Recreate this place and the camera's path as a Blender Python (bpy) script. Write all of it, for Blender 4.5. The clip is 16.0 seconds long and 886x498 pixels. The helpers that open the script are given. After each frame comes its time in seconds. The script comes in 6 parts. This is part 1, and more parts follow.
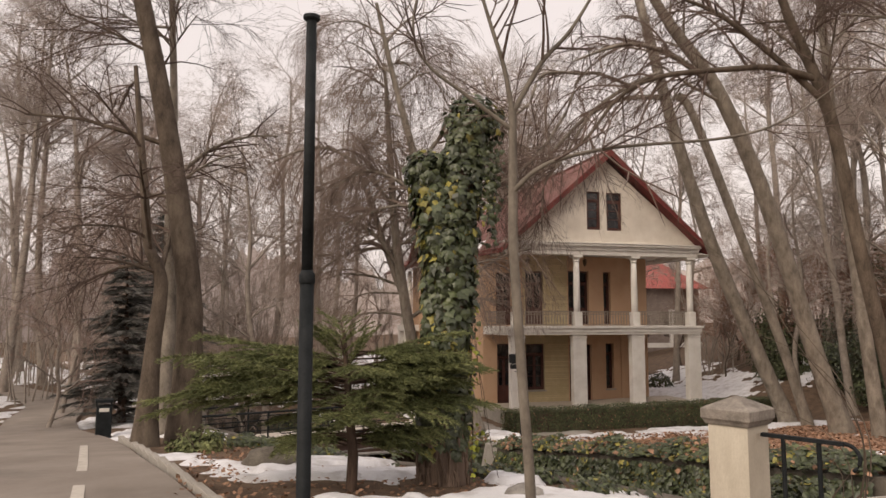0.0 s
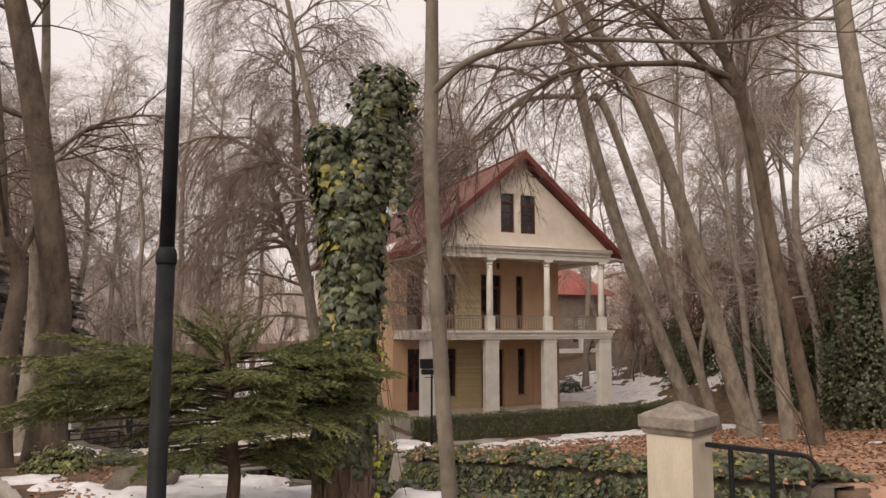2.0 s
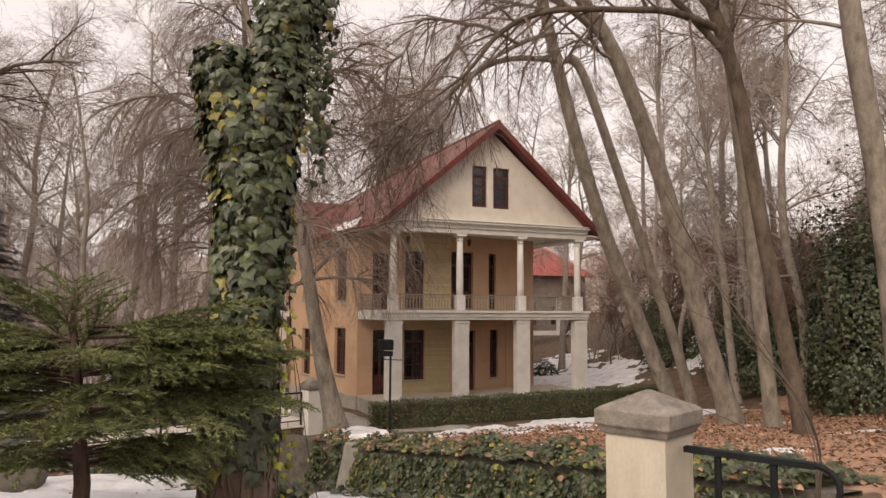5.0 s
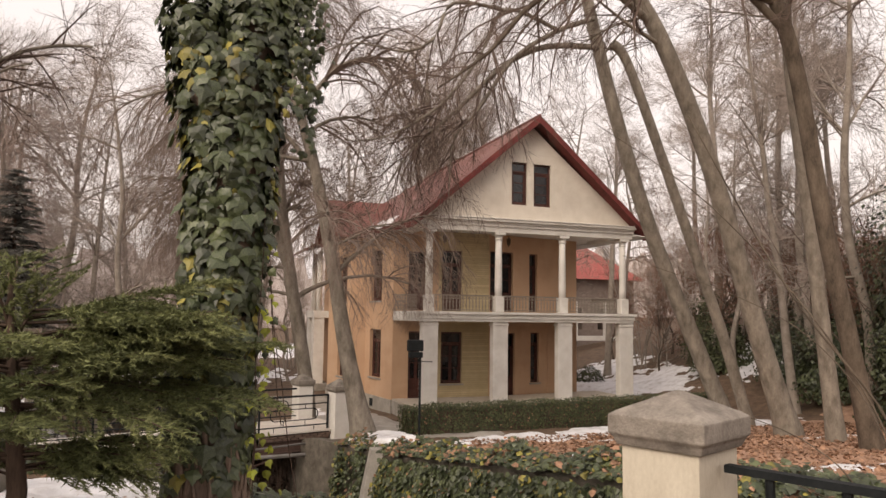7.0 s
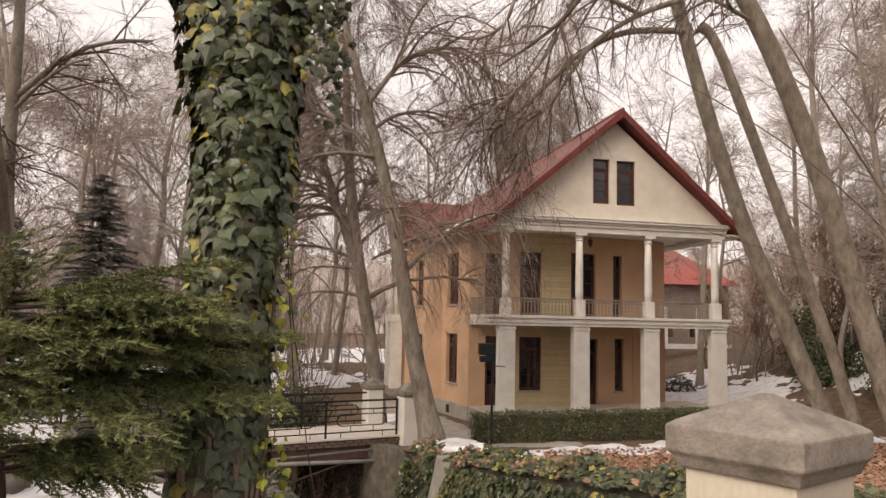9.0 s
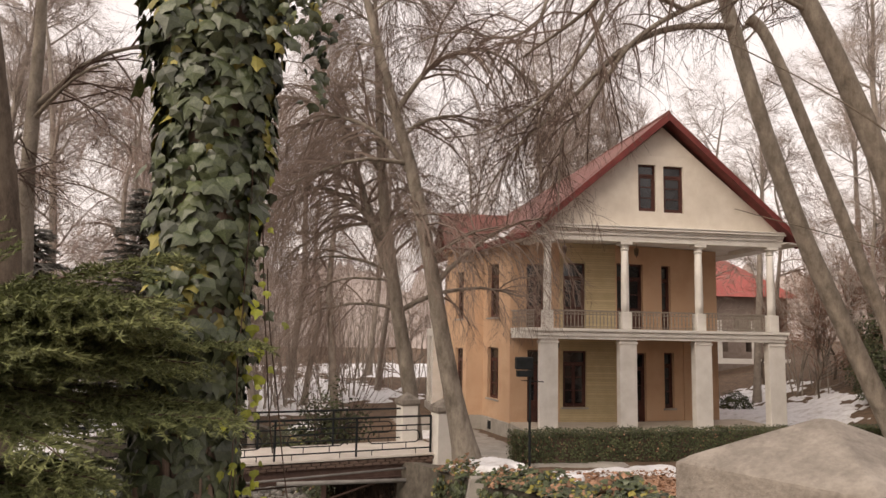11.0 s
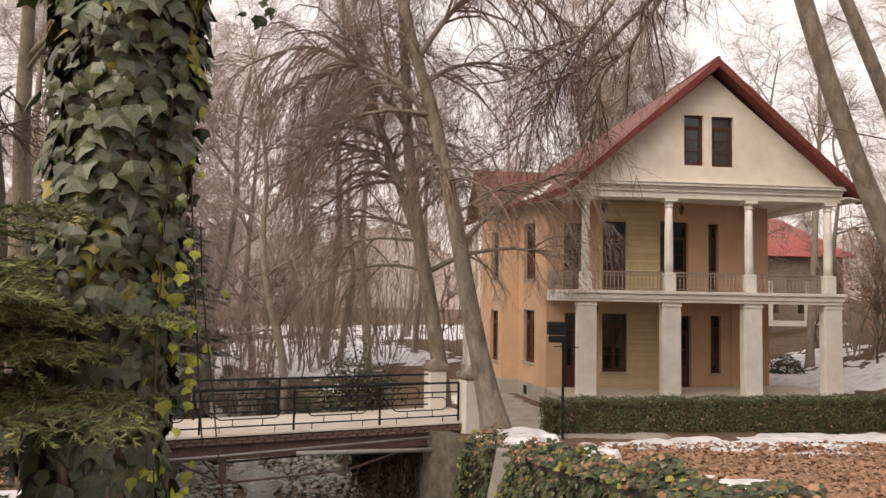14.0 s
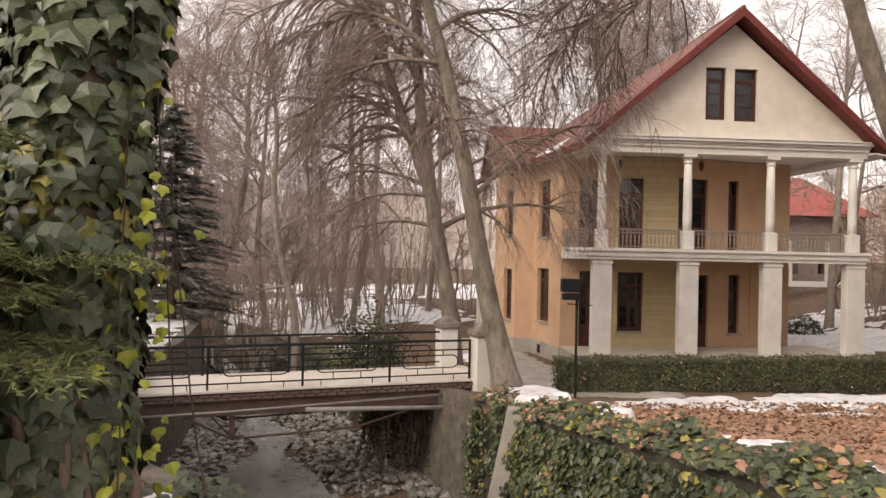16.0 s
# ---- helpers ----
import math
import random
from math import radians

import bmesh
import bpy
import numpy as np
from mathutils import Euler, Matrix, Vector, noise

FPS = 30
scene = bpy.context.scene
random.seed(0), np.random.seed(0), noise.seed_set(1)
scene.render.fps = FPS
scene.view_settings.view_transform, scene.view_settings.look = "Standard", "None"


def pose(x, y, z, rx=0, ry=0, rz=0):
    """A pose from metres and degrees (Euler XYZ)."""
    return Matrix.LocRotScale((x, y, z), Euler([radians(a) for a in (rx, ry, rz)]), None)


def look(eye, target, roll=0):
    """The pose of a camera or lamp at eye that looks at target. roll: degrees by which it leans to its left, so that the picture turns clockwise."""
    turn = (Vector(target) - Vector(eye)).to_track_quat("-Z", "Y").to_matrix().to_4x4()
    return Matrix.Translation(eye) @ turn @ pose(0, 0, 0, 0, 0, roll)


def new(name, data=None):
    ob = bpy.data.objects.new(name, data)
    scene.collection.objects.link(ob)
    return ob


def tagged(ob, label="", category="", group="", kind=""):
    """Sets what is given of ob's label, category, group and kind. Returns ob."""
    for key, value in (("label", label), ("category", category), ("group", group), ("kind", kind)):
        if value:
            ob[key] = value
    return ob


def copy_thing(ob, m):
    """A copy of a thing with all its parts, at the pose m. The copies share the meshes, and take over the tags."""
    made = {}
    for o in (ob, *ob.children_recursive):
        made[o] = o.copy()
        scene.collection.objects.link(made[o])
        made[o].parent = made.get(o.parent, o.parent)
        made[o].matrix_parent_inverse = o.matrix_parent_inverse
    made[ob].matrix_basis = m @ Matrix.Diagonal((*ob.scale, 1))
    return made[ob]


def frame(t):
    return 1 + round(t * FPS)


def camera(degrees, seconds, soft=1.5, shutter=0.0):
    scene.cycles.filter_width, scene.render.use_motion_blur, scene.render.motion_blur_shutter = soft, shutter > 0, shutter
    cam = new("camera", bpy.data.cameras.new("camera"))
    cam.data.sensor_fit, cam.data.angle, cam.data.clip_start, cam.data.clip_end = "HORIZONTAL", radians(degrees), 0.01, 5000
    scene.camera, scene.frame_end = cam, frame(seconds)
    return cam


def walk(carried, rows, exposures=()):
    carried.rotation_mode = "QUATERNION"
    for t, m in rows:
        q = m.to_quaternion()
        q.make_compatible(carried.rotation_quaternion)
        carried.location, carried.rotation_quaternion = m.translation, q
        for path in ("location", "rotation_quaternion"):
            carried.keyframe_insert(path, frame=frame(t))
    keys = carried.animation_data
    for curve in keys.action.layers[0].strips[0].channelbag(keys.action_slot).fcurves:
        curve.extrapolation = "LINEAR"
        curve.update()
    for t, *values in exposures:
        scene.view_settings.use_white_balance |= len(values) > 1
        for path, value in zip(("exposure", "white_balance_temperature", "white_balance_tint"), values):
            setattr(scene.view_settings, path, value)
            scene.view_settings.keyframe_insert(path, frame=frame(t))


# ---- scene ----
cam = camera(63.0, 16.0)
PATH = [
    (0, (-10.199, -27.909, 3.635), (-9.688, -25.985, 3.829), 0.0),
    (0.5, (-10.174, -27.667, 3.615), (-9.618, -25.758, 3.83), -0.1),
    (1, (-10.088, -27.361, 3.592), (-9.467, -25.474, 3.818), -0.1),
    (1.5, (-9.989, -27.092, 3.549), (-9.309, -25.224, 3.774), 0.0),
    (2, (-9.807, -26.816, 3.524), (-9.067, -24.971, 3.737), 0.1),
    (2.5, (-9.574, -26.546, 3.486), (-8.789, -24.718, 3.689), -0.0),
    (3, (-9.372, -26.298, 3.452), (-8.556, -24.481, 3.638), 0.1),
    (3.5, (-9.232, -26.126, 3.454), (-8.404, -24.314, 3.631), 0.3),
    (4, (-9.02, -25.884, 3.448), (-8.198, -24.069, 3.619), 0.4),
    (6.3, (-8.184, -25.028, 3.296), (-7.474, -23.166, 3.473), 0.7),
    (6.5, (-8.099, -24.933, 3.281), (-7.403, -23.067, 3.461), 0.9),
    (7, (-7.902, -24.749, 3.252), (-7.24, -22.87, 3.432), 0.8),
    (7.5, (-7.698, -24.604, 3.23), (-7.082, -22.71, 3.406), 0.8),
    (8, (-7.542, -24.393, 3.183), (-6.991, -22.478, 3.361), 1.0),
    (8.5, (-7.452, -24.241, 3.176), (-6.96, -22.311, 3.357), 1.2),
    (9, (-7.28, -24.005, 3.127), (-6.849, -22.062, 3.323), 1.2),
    (11.5, (-6.636, -23.122, 3.08), (-6.364, -21.154, 3.315), 1.0),
    (12, (-6.489, -22.856, 3.127), (-6.244, -20.883, 3.348), 0.9),
    (12.5, (-6.432, -22.715, 3.14), (-6.207, -20.737, 3.346), 0.8),
    (13, (-6.336, -22.576, 3.118), (-6.129, -20.595, 3.305), 0.7),
    (13.5, (-6.29, -22.487, 3.099), (-6.092, -20.503, 3.262), 0.8),
    (14, (-6.265, -22.353, 3.136), (-6.084, -20.365, 3.261), 1.0),
    (14.5, (-6.268, -22.251, 3.156), (-6.089, -20.261, 3.243), 1.2),
    (15, (-6.249, -22.095, 3.158), (-6.07, -20.103, 3.207), 1.3),
    (15.5, (-6.218, -22.026, 3.127), (-6.047, -20.034, 3.152), 1.2),
    (16, (-6.13, -21.97, 3.045), (-5.99, -19.974, 3.06), 1.2),
]
walk(cam, [(t, look(eye, target, roll)) for t, eye, target, roll in PATH],
     exposures=[(0, -0.04, 6850, 12), (8, 0.23, 6900, 12), (13, 0.28, 6900, 12), (16, 0.5, 6750, 11)])

# ---- world, sun ----
world = bpy.data.worlds.new("overcast_sky")
scene.world = world
world.use_nodes = True
wn, wl = world.node_tree.nodes, world.node_tree.links
sky = wn.new("ShaderNodeTexSky")
sky.sky_type = "NISHITA"
sky.sun_disc = False
sky.sun_elevation, sky.sun_rotation = radians(35), radians(231)
sky.air_density, sky.dust_density, sky.ozone_density = 1.6, 6.0, 0.6
veil = wn.new("ShaderNodeMixRGB")
veil.inputs[0].default_value = 0.82
veil.inputs[2].default_value = (10.2, 9.3, 9.15, 1)
wl.new(sky.outputs[0], veil.inputs[1])
wl.new(veil.outputs[0], wn["Background"].inputs[0])
wn["Background"].inputs[1].default_value = 0.105
sun = new("sun", bpy.data.lights.new("sun", "SUN"))
sun.data.energy, sun.data.angle, sun.data.color = 2.0, radians(40), (1.0, 0.9, 0.79)
sun.matrix_world = look((-55, -45, 50), (0, 0, 0))

# ---- materials ----
def mat(name, a, b, rough=0.8, scale=6.0, fine=60.0, bump=0.25, metal=0.0, spec=0.3, stain=None, stain_scale=0.8, stain_amount=0.5, per="", stretch=(1, 1, 1), depth=0.02):
    """A surface that goes between the colours a and b at two scales, with stains and relief."""
    m = bpy.data.materials.new(name)
    m.use_nodes = True
    n, k = m.node_tree.nodes, m.node_tree.links
    bsdf = n["Principled BSDF"]
    co = n.new("ShaderNodeTexCoord")
    mp = n.new("ShaderNodeMapping")
    mp.inputs["Scale"].default_value = stretch
    k.new(co.outputs["Object"], mp.inputs[0])

    def noise_tex(sc, detail=6):
        t = n.new("ShaderNodeTexNoise")
        t.inputs["Scale"].default_value, t.inputs["Detail"].default_value, t.inputs["Roughness"].default_value = sc, detail, 0.62
        k.new(mp.outputs[0], t.inputs["Vector"])
        return t.outputs["Fac"]
    big, small = noise_tex(scale), noise_tex(fine, 3)
    mix = n.new("ShaderNodeMath")
    mix.operation = "MULTIPLY_ADD"
    k.new(small, mix.inputs[0])
    mix.inputs[1].default_value = 0.4
    k.new(big, mix.inputs[2])
    ramp = n.new("ShaderNodeValToRGB")
    ramp.color_ramp.elements[0].position, ramp.color_ramp.elements[1].position = 0.48, 0.92
    ramp.color_ramp.elements[0].color, ramp.color_ramp.elements[1].color = (*a, 1), (*b, 1)
    k.new(mix.outputs[0], ramp.inputs[0])
    colour = ramp.outputs[0]
    if stain:
        st = noise_tex(stain_scale, 8)
        r2 = n.new("ShaderNodeValToRGB")
        r2.color_ramp.elements[0].position, r2.color_ramp.elements[1].position = 0.5, 0.72
        r2.color_ramp.elements[1].color = (stain_amount,) * 3 + (1,)
        k.new(st, r2.inputs[0])
        mx = n.new("ShaderNodeMixRGB")
        k.new(r2.outputs[0], mx.inputs[0])
        k.new(colour, mx.inputs[1])
        mx.inputs[2].default_value = (*stain, 1)
        colour = mx.outputs[0]
    if per:
        src = n.new("ShaderNodeObjectInfo").outputs["Random"] if per == "object" else n.new("ShaderNodeNewGeometry").outputs["Random Per Island"]
        hs = n.new("ShaderNodeHueSaturation")
        mr = n.new("ShaderNodeMapRange")
        mr.inputs[3].default_value, mr.inputs[4].default_value = (0.9, 1.1) if "brick" in name else (0.5, 1.5)
        k.new(src, mr.inputs[0])
        k.new(mr.outputs[0], hs.inputs["Value"])
        k.new(colour, hs.inputs["Color"])
        colour = hs.outputs[0]
    k.new(colour, bsdf.inputs["Base Color"])
    bsdf.inputs["Roughness"].default_value, bsdf.inputs["Metallic"].default_value = rough, metal
    bsdf.inputs["Specular IOR Level"].default_value = spec
    if bump:
        bp = n.new("ShaderNodeBump")
        bp.inputs["Strength"].default_value, bp.inputs["Distance"].default_value = bump, depth
        k.new(mix.outputs[0], bp.inputs["Height"])
        k.new(bp.outputs[0], bsdf.inputs["Normal"])
    return m


M_PLASTER = mat("cream_plaster", (0.62, 0.56, 0.48), (0.74, 0.69, 0.61), 0.85, 1.5, 40, 0.15, stain=(0.42, 0.37, 0.3), stain_scale=0.7, stain_amount=0.35)
M_WHITE = mat("white_paint", (0.66, 0.63, 0.58), (0.8, 0.78, 0.74), 0.7, 2.0, 50, 0.12, stain=(0.45, 0.42, 0.37), stain_scale=1.2, stain_amount=0.4)
M_OCHRE = mat("ochre_plaster", (0.47, 0.3, 0.19), (0.6, 0.41, 0.275), 0.85, 1.2, 45, 0.15, stain=(0.36, 0.24, 0.16), stain_scale=0.6, stain_amount=0.4)
M_BRICK_Y = mat("yellow_brick", (0.47, 0.375, 0.22), (0.58, 0.48, 0.3), 0.85, 3, 60, 0.2, per="island")
M_MORTAR = mat("mortar", (0.4, 0.325, 0.2), (0.5, 0.415, 0.27), 0.9, 4, 60)
M_WOOD_DARK = mat("dark_brown_paint", (0.045, 0.017, 0.013), (0.095, 0.037, 0.028), 0.5, 4, 40, 0.1)
M_ROOF = mat("red_roof_paint", (0.115, 0.04, 0.033), (0.2, 0.08, 0.064), 0.55, 1.5, 30, 0.2, stain=(0.2, 0.115, 0.095), stain_scale=0.9, stain_amount=0.5)
M_FASCIA = mat("dark_red_fascia", (0.11, 0.022, 0.02), (0.19, 0.045, 0.04), 0.55, 3, 40, 0.15, stain=(0.05, 0.02, 0.02), stain_amount=0.5)
M_CONCRETE = mat("old_concrete", (0.27, 0.25, 0.22), (0.42, 0.39, 0.35), 0.9, 2, 50, 0.4, stain=(0.12, 0.11, 0.09), stain_scale=1.1, stain_amount=0.6)
M_PIER = mat("rendered_pier", (0.46, 0.41, 0.33), (0.62, 0.57, 0.47), 0.9, 3, 60, 0.3, stain=(0.26, 0.21, 0.15), stain_scale=2.2, stain_amount=0.55, stretch=(1, 1, 0.4))
M_CAPSTONE = mat("grey_cap_stone", (0.15, 0.13, 0.112), (0.33, 0.295, 0.255), 0.9, 6, 70, 0.6, stain=(0.08, 0.07, 0.06), stain_scale=4, stain_amount=0.7)
M_ASPHALT = mat("worn_asphalt", (0.2, 0.17, 0.145), (0.31, 0.27, 0.235), 0.9, 0.8, 90, 0.3, stain=(0.1, 0.09, 0.08), stain_scale=0.5, stain_amount=0.5)
M_PAINTLINE = mat("worn_white_line", (0.42, 0.38, 0.33), (0.6, 0.56, 0.5), 0.8, 5, 60)
M_SOIL = mat("leafy_soil", (0.075, 0.05, 0.034), (0.18, 0.122, 0.082), 0.95, 3, 40, 0.7)
M_SNOW = mat("old_snow", (0.66, 0.66, 0.68), (0.84, 0.84, 0.86), 0.6, 3, 60, 0.5, spec=0.4, stain=(0.3, 0.26, 0.23), stain_scale=2.5, stain_amount=0.6)
M_LITTER = mat("dry_leaf_litter", (0.29, 0.17, 0.115), (0.48, 0.31, 0.215), 0.9, 5, 60, 0.8)
M_DRYLEAF = mat("dry_leaf", (0.16, 0.09, 0.055), (0.36, 0.215, 0.14), 0.8, 8, 60, 0.1, per="island")
M_IVY = mat("ivy_leaf", (0.018, 0.027, 0.013), (0.095, 0.112, 0.05), 0.4, 2.5, 30, 0.05, per="island", spec=0.5)
M_IVY_Y = mat("yellowing_ivy_leaf", (0.14, 0.135, 0.03), (0.28, 0.24, 0.06), 0.5, 3, 30, 0.05, per="island", spec=0.4)
M_HEDGE = mat("hedge_leaf", (0.032, 0.04, 0.018), (0.09, 0.1, 0.045), 0.6, 3, 30, 0.05, per="island")
M_CONIFER = mat("conifer_needles", (0.062, 0.077, 0.029), (0.205, 0.22, 0.09), 0.62, 2, 30, 0.05, per="island")
# Spruce needles are greyed and lightened to carry distance haze.
M_CONIFER_D = mat("haze_greyed_spruce_needles", (0.085, 0.084, 0.077), (0.19, 0.184, 0.168), 0.7, 2, 30, 0.05, per="island")
M_BARK = mat("plane_bark", (0.045, 0.034, 0.026), (0.16, 0.125, 0.095), 0.9, 5, 45, 0.7, stain=(0.2, 0.165, 0.125), stain_scale=3, stain_amount=0.6, stretch=(1, 1, 0.4), depth=0.03)
M_BARK_PALE = mat("pale_bark", (0.14, 0.12, 0.098), (0.33, 0.29, 0.24), 0.9, 5, 45, 0.6, stain=(0.08, 0.064, 0.05), stain_scale=4, stain_amount=0.75, stretch=(1, 1, 0.45), depth=0.025)
M_SAPBARK = mat("smooth_grey_bark", (0.1, 0.085, 0.068), (0.235, 0.205, 0.168), 0.8, 7, 50, 0.35, stain=(0.08, 0.066, 0.052), stain_scale=9, stain_amount=0.7, stretch=(1, 1, 0.6))
M_TWIG = mat("brown_twigs", (0.07, 0.05, 0.041), (0.165, 0.118, 0.097), 0.9, 2, 30, 0)
M_BARK_DARK = mat("dark_bark", (0.03, 0.02, 0.015), (0.12, 0.08, 0.06), 0.95, 5, 50, 0.8, stretch=(1, 1, 0.2))
M_BARK_BROWN = mat("brown_furrowed_bark", (0.075, 0.052, 0.039), (0.22, 0.16, 0.122), 0.95, 5, 50, 0.8, stretch=(1, 1, 0.2))
# Hanging twigs lightened to suggest the haze around the bridge.
M_TWIG_WEEP = mat("brown_hanging_twigs", (0.15, 0.113, 0.093), (0.29, 0.228, 0.193), 0.9, 2, 30, 0)
M_IRON = mat("dark_painted_iron", (0.008, 0.01, 0.011), (0.022, 0.025, 0.027), 0.6, 6, 60, 0.1, spec=0.15)
M_RAIL = mat("grey_iron_rail", (0.22, 0.19, 0.16), (0.34, 0.3, 0.26), 0.6, 6, 60, 0.1, metal=0.2)
M_STONE = mat("river_stone", (0.12, 0.11, 0.098), (0.32, 0.3, 0.27), 0.4, 5, 60, 0.4, per="island", spec=0.5)
M_RUBBLE = mat("mossy_rubble_wall", (0.07, 0.06, 0.048), (0.2, 0.175, 0.145), 0.9, 4, 50, 0.8, stain=(0.05, 0.05, 0.035), stain_scale=1.5, stain_amount=0.6)
# Water's base grey is raised to paint in reflected sky.
M_WATER = mat("shallow_water", (0.13, 0.125, 0.115), (0.2, 0.19, 0.175), 0.08, 1.5, 12, 0.25, spec=0.6, depth=0.03)
M_GLASS = mat("dark_window_glass", (0.012, 0.012, 0.014), (0.02, 0.02, 0.022), 0.08, 1, 3, 0.0, spec=0.6)
M_PINK = mat("dusty_brick_band", (0.09, 0.06, 0.047), (0.2, 0.14, 0.112), 0.9, 6, 50, 0.3, per="object")
M_STEEL = mat("rusty_brown_steel", (0.09, 0.055, 0.045), (0.17, 0.11, 0.09), 0.7, 4, 40, 0.2, metal=0.2)
M_PIPE = mat("grey_pipe", (0.2, 0.19, 0.18), (0.32, 0.3, 0.28), 0.6, 4, 40, 0.1)
M_LIME = mat("lime_ivy_leaf", (0.22, 0.25, 0.03), (0.4, 0.42, 0.06), 0.5, 4, 30, 0.05, per="island", spec=0.4)
# Far twigs and bark carry distance haze in their lightened colours.
M_TWIG_FAR = mat("haze_paled_twigs", (0.25, 0.205, 0.18), (0.42, 0.36, 0.32), 0.9, 2, 30, 0)
M_TWIG_FAR_RED = mat("haze_paled_reddish_twigs", (0.23, 0.17, 0.145), (0.4, 0.315, 0.27), 0.9, 2, 30, 0)
M_BARK_FAR = mat("haze_paled_bark", (0.19, 0.16, 0.135), (0.36, 0.315, 0.27), 0.9, 3, 30, 0.2)
M_TWIG_RED = mat("reddish_twigs", (0.14, 0.078, 0.055), (0.26, 0.152, 0.112), 0.9, 2, 30, 0)
M_BRASS = mat("lantern_bronze", (0.06, 0.04, 0.025), (0.12, 0.08, 0.05), 0.4, 6, 50, 0.1, metal=0.7)

# ---- mesh tools ----
def box(bm, x0, x1, y0, y1, z0, z1, m=None):
    vs = [bm.verts.new((x, y, z)) for x, y, z in ((x0, y0, z0), (x1, y0, z0), (x1, y1, z0), (x0, y1, z0), (x0, y0, z1), (x1, y0, z1), (x1, y1, z1), (x0, y1, z1))]
    fs = [bm.faces.new([vs[i] for i in q]) for q in ((3, 2, 1, 0), (4, 5, 6, 7), (0, 1, 5, 4), (1, 2, 6, 5), (2, 3, 7, 6), (3, 0, 4, 7))]
    if m is not None:
        bmesh.ops.transform(bm, matrix=m, verts=vs)
    return fs


def prism(bm, pts, z0, z1):
    """An upright prism on a plan outline, anticlockwise from above."""
    lo = [bm.verts.new((x, y, z0)) for x, y in pts]
    hi = [bm.verts.new((x, y, z1)) for x, y in pts]
    n = len(pts)
    bm.faces.new(lo[::-1]), bm.faces.new(hi)
    for i in range(n):
        bm.faces.new((lo[i], lo[(i + 1) % n], hi[(i + 1) % n], hi[i]))


def tube(bm, pts, r, sides=8, r1=None, caps=True):
    """A round bar along points, tapering from r to r1."""
    pts = [Vector(p) for p in pts]
    r1 = r if r1 is None else r1
    rings = []
    for i, p in enumerate(pts):
        d = (pts[min(i + 1, len(pts) - 1)] - pts[max(i - 1, 0)]).normalized()
        s = d.cross(Vector((0.31, 0.17, 0.93)) if abs(d.z) < 0.9 else Vector((1, 0.1, 0))).normalized()
        u = d.cross(s)
        rr = r + (r1 - r) * i / max(1, len(pts) - 1)
        rings.append([bm.verts.new(p + rr * (math.cos(a) * s + math.sin(a) * u)) for a in (2 * math.pi * j / sides for j in range(sides))])
    for a, b in zip(rings, rings[1:]):
        for j in range(sides):
            bm.faces.new((a[j], a[(j + 1) % sides], b[(j + 1) % sides], b[j]))
    if caps:
        bm.faces.new(rings[0][::-1]), bm.faces.new(rings[-1])


def lathe(bm, profile, sides=12, m=None):
    """A turned shape: (radius, z) rows from bottom to top."""
    rings = [[bm.verts.new((r * math.cos(2 * math.pi * j / sides), r * math.sin(2 * math.pi * j / sides), z)) for j in range(sides)] for r, z in profile]
    for a, b in zip(rings, rings[1:]):
        for j in range(sides):
            bm.faces.new((a[j], a[(j + 1) % sides], b[(j + 1) % sides], b[j]))
    bm.faces.new(rings[0][::-1]), bm.faces.new(rings[-1])
    if m is not None:
        bmesh.ops.transform(bm, matrix=m, verts=[v for ring in rings for v in ring])


def mesh_of(name, bm, material, bevel=0.0, smooth=False):
    if bevel:
        bmesh.ops.bevel(bm, geom=list(bm.edges), offset=bevel, segments=2, affect="EDGES", profile=0.6)
    me = bpy.data.meshes.new(name)
    bm.normal_update()
    bm.to_mesh(me)
    bm.free()
    me.materials.append(material)
    if smooth:
        for p in me.polygons:
            p.use_smooth = True
    return me


def part(name, bm, material, parent=None, label="", bevel=0.0, smooth=False, m=None):
    ob = new(name, mesh_of(name, bm, material, bevel, smooth))
    if m is not None:
        ob.matrix_basis = m
    ob.parent = parent
    if label:
        tagged(ob, label)
    return ob


def raw(name, verts, faces, material, parent=None, label="", smooth=False, m=None):
    me = bpy.data.meshes.new(name)
    me.from_pydata(verts, [], faces)
    me.materials.append(material)
    if smooth:
        me.polygons.foreach_set("use_smooth", [True] * len(me.polygons))
    ob = new(name, me)
    if m is not None:
        ob.matrix_basis = m
    ob.parent = parent
    if label:
        tagged(ob, label)
    return ob


def shared(name, me, parent, m):
    ob = new(name, me)
    ob.parent = parent
    ob.matrix_basis = m
    return ob


def thing(name, label, category, group="", kind="", m=None):
    ob = new(name)
    ob.empty_display_size = 0.1
    if m is not None:
        ob.matrix_basis = m
    return tagged(ob, label, category, group, kind)


def smooth01(a, b, x):
    t = min(1.0, max(0.0, (x - a) / (b - a)))
    return t * t * (3 - 2 * t)

# ---- ground ----
# Right and left edge of the stream's channel: y, x of each edge.
CHANNEL = [(-60, -3.0, -4.4), (-20.6, -2.4, -4.6), (-18.3, -2.45, -5.7), (-17.4, -2.5, -7.0), (-16, -2.65, -8.3), (-14, -2.9, -9.4), (-12, -3.2, -10.2), (-9, -3.75, -11.1), (-7, -4.6, -11.4), (-3, -6.2, -11.6), (3, -8.2, -12.6), (12, -12.5, -16.5), (40, -26, -30), (120, -60, -64)]
HEAD = -20.6


def bank(y, side):
    for (y0, *a), (y1, *b) in zip(CHANNEL, CHANNEL[1:]):
        if y <= y1:
            f = (y - y0) / (y1 - y0)
            return a[side] + f * (b[side] - a[side])
    return CHANNEL[-1][1 + side]


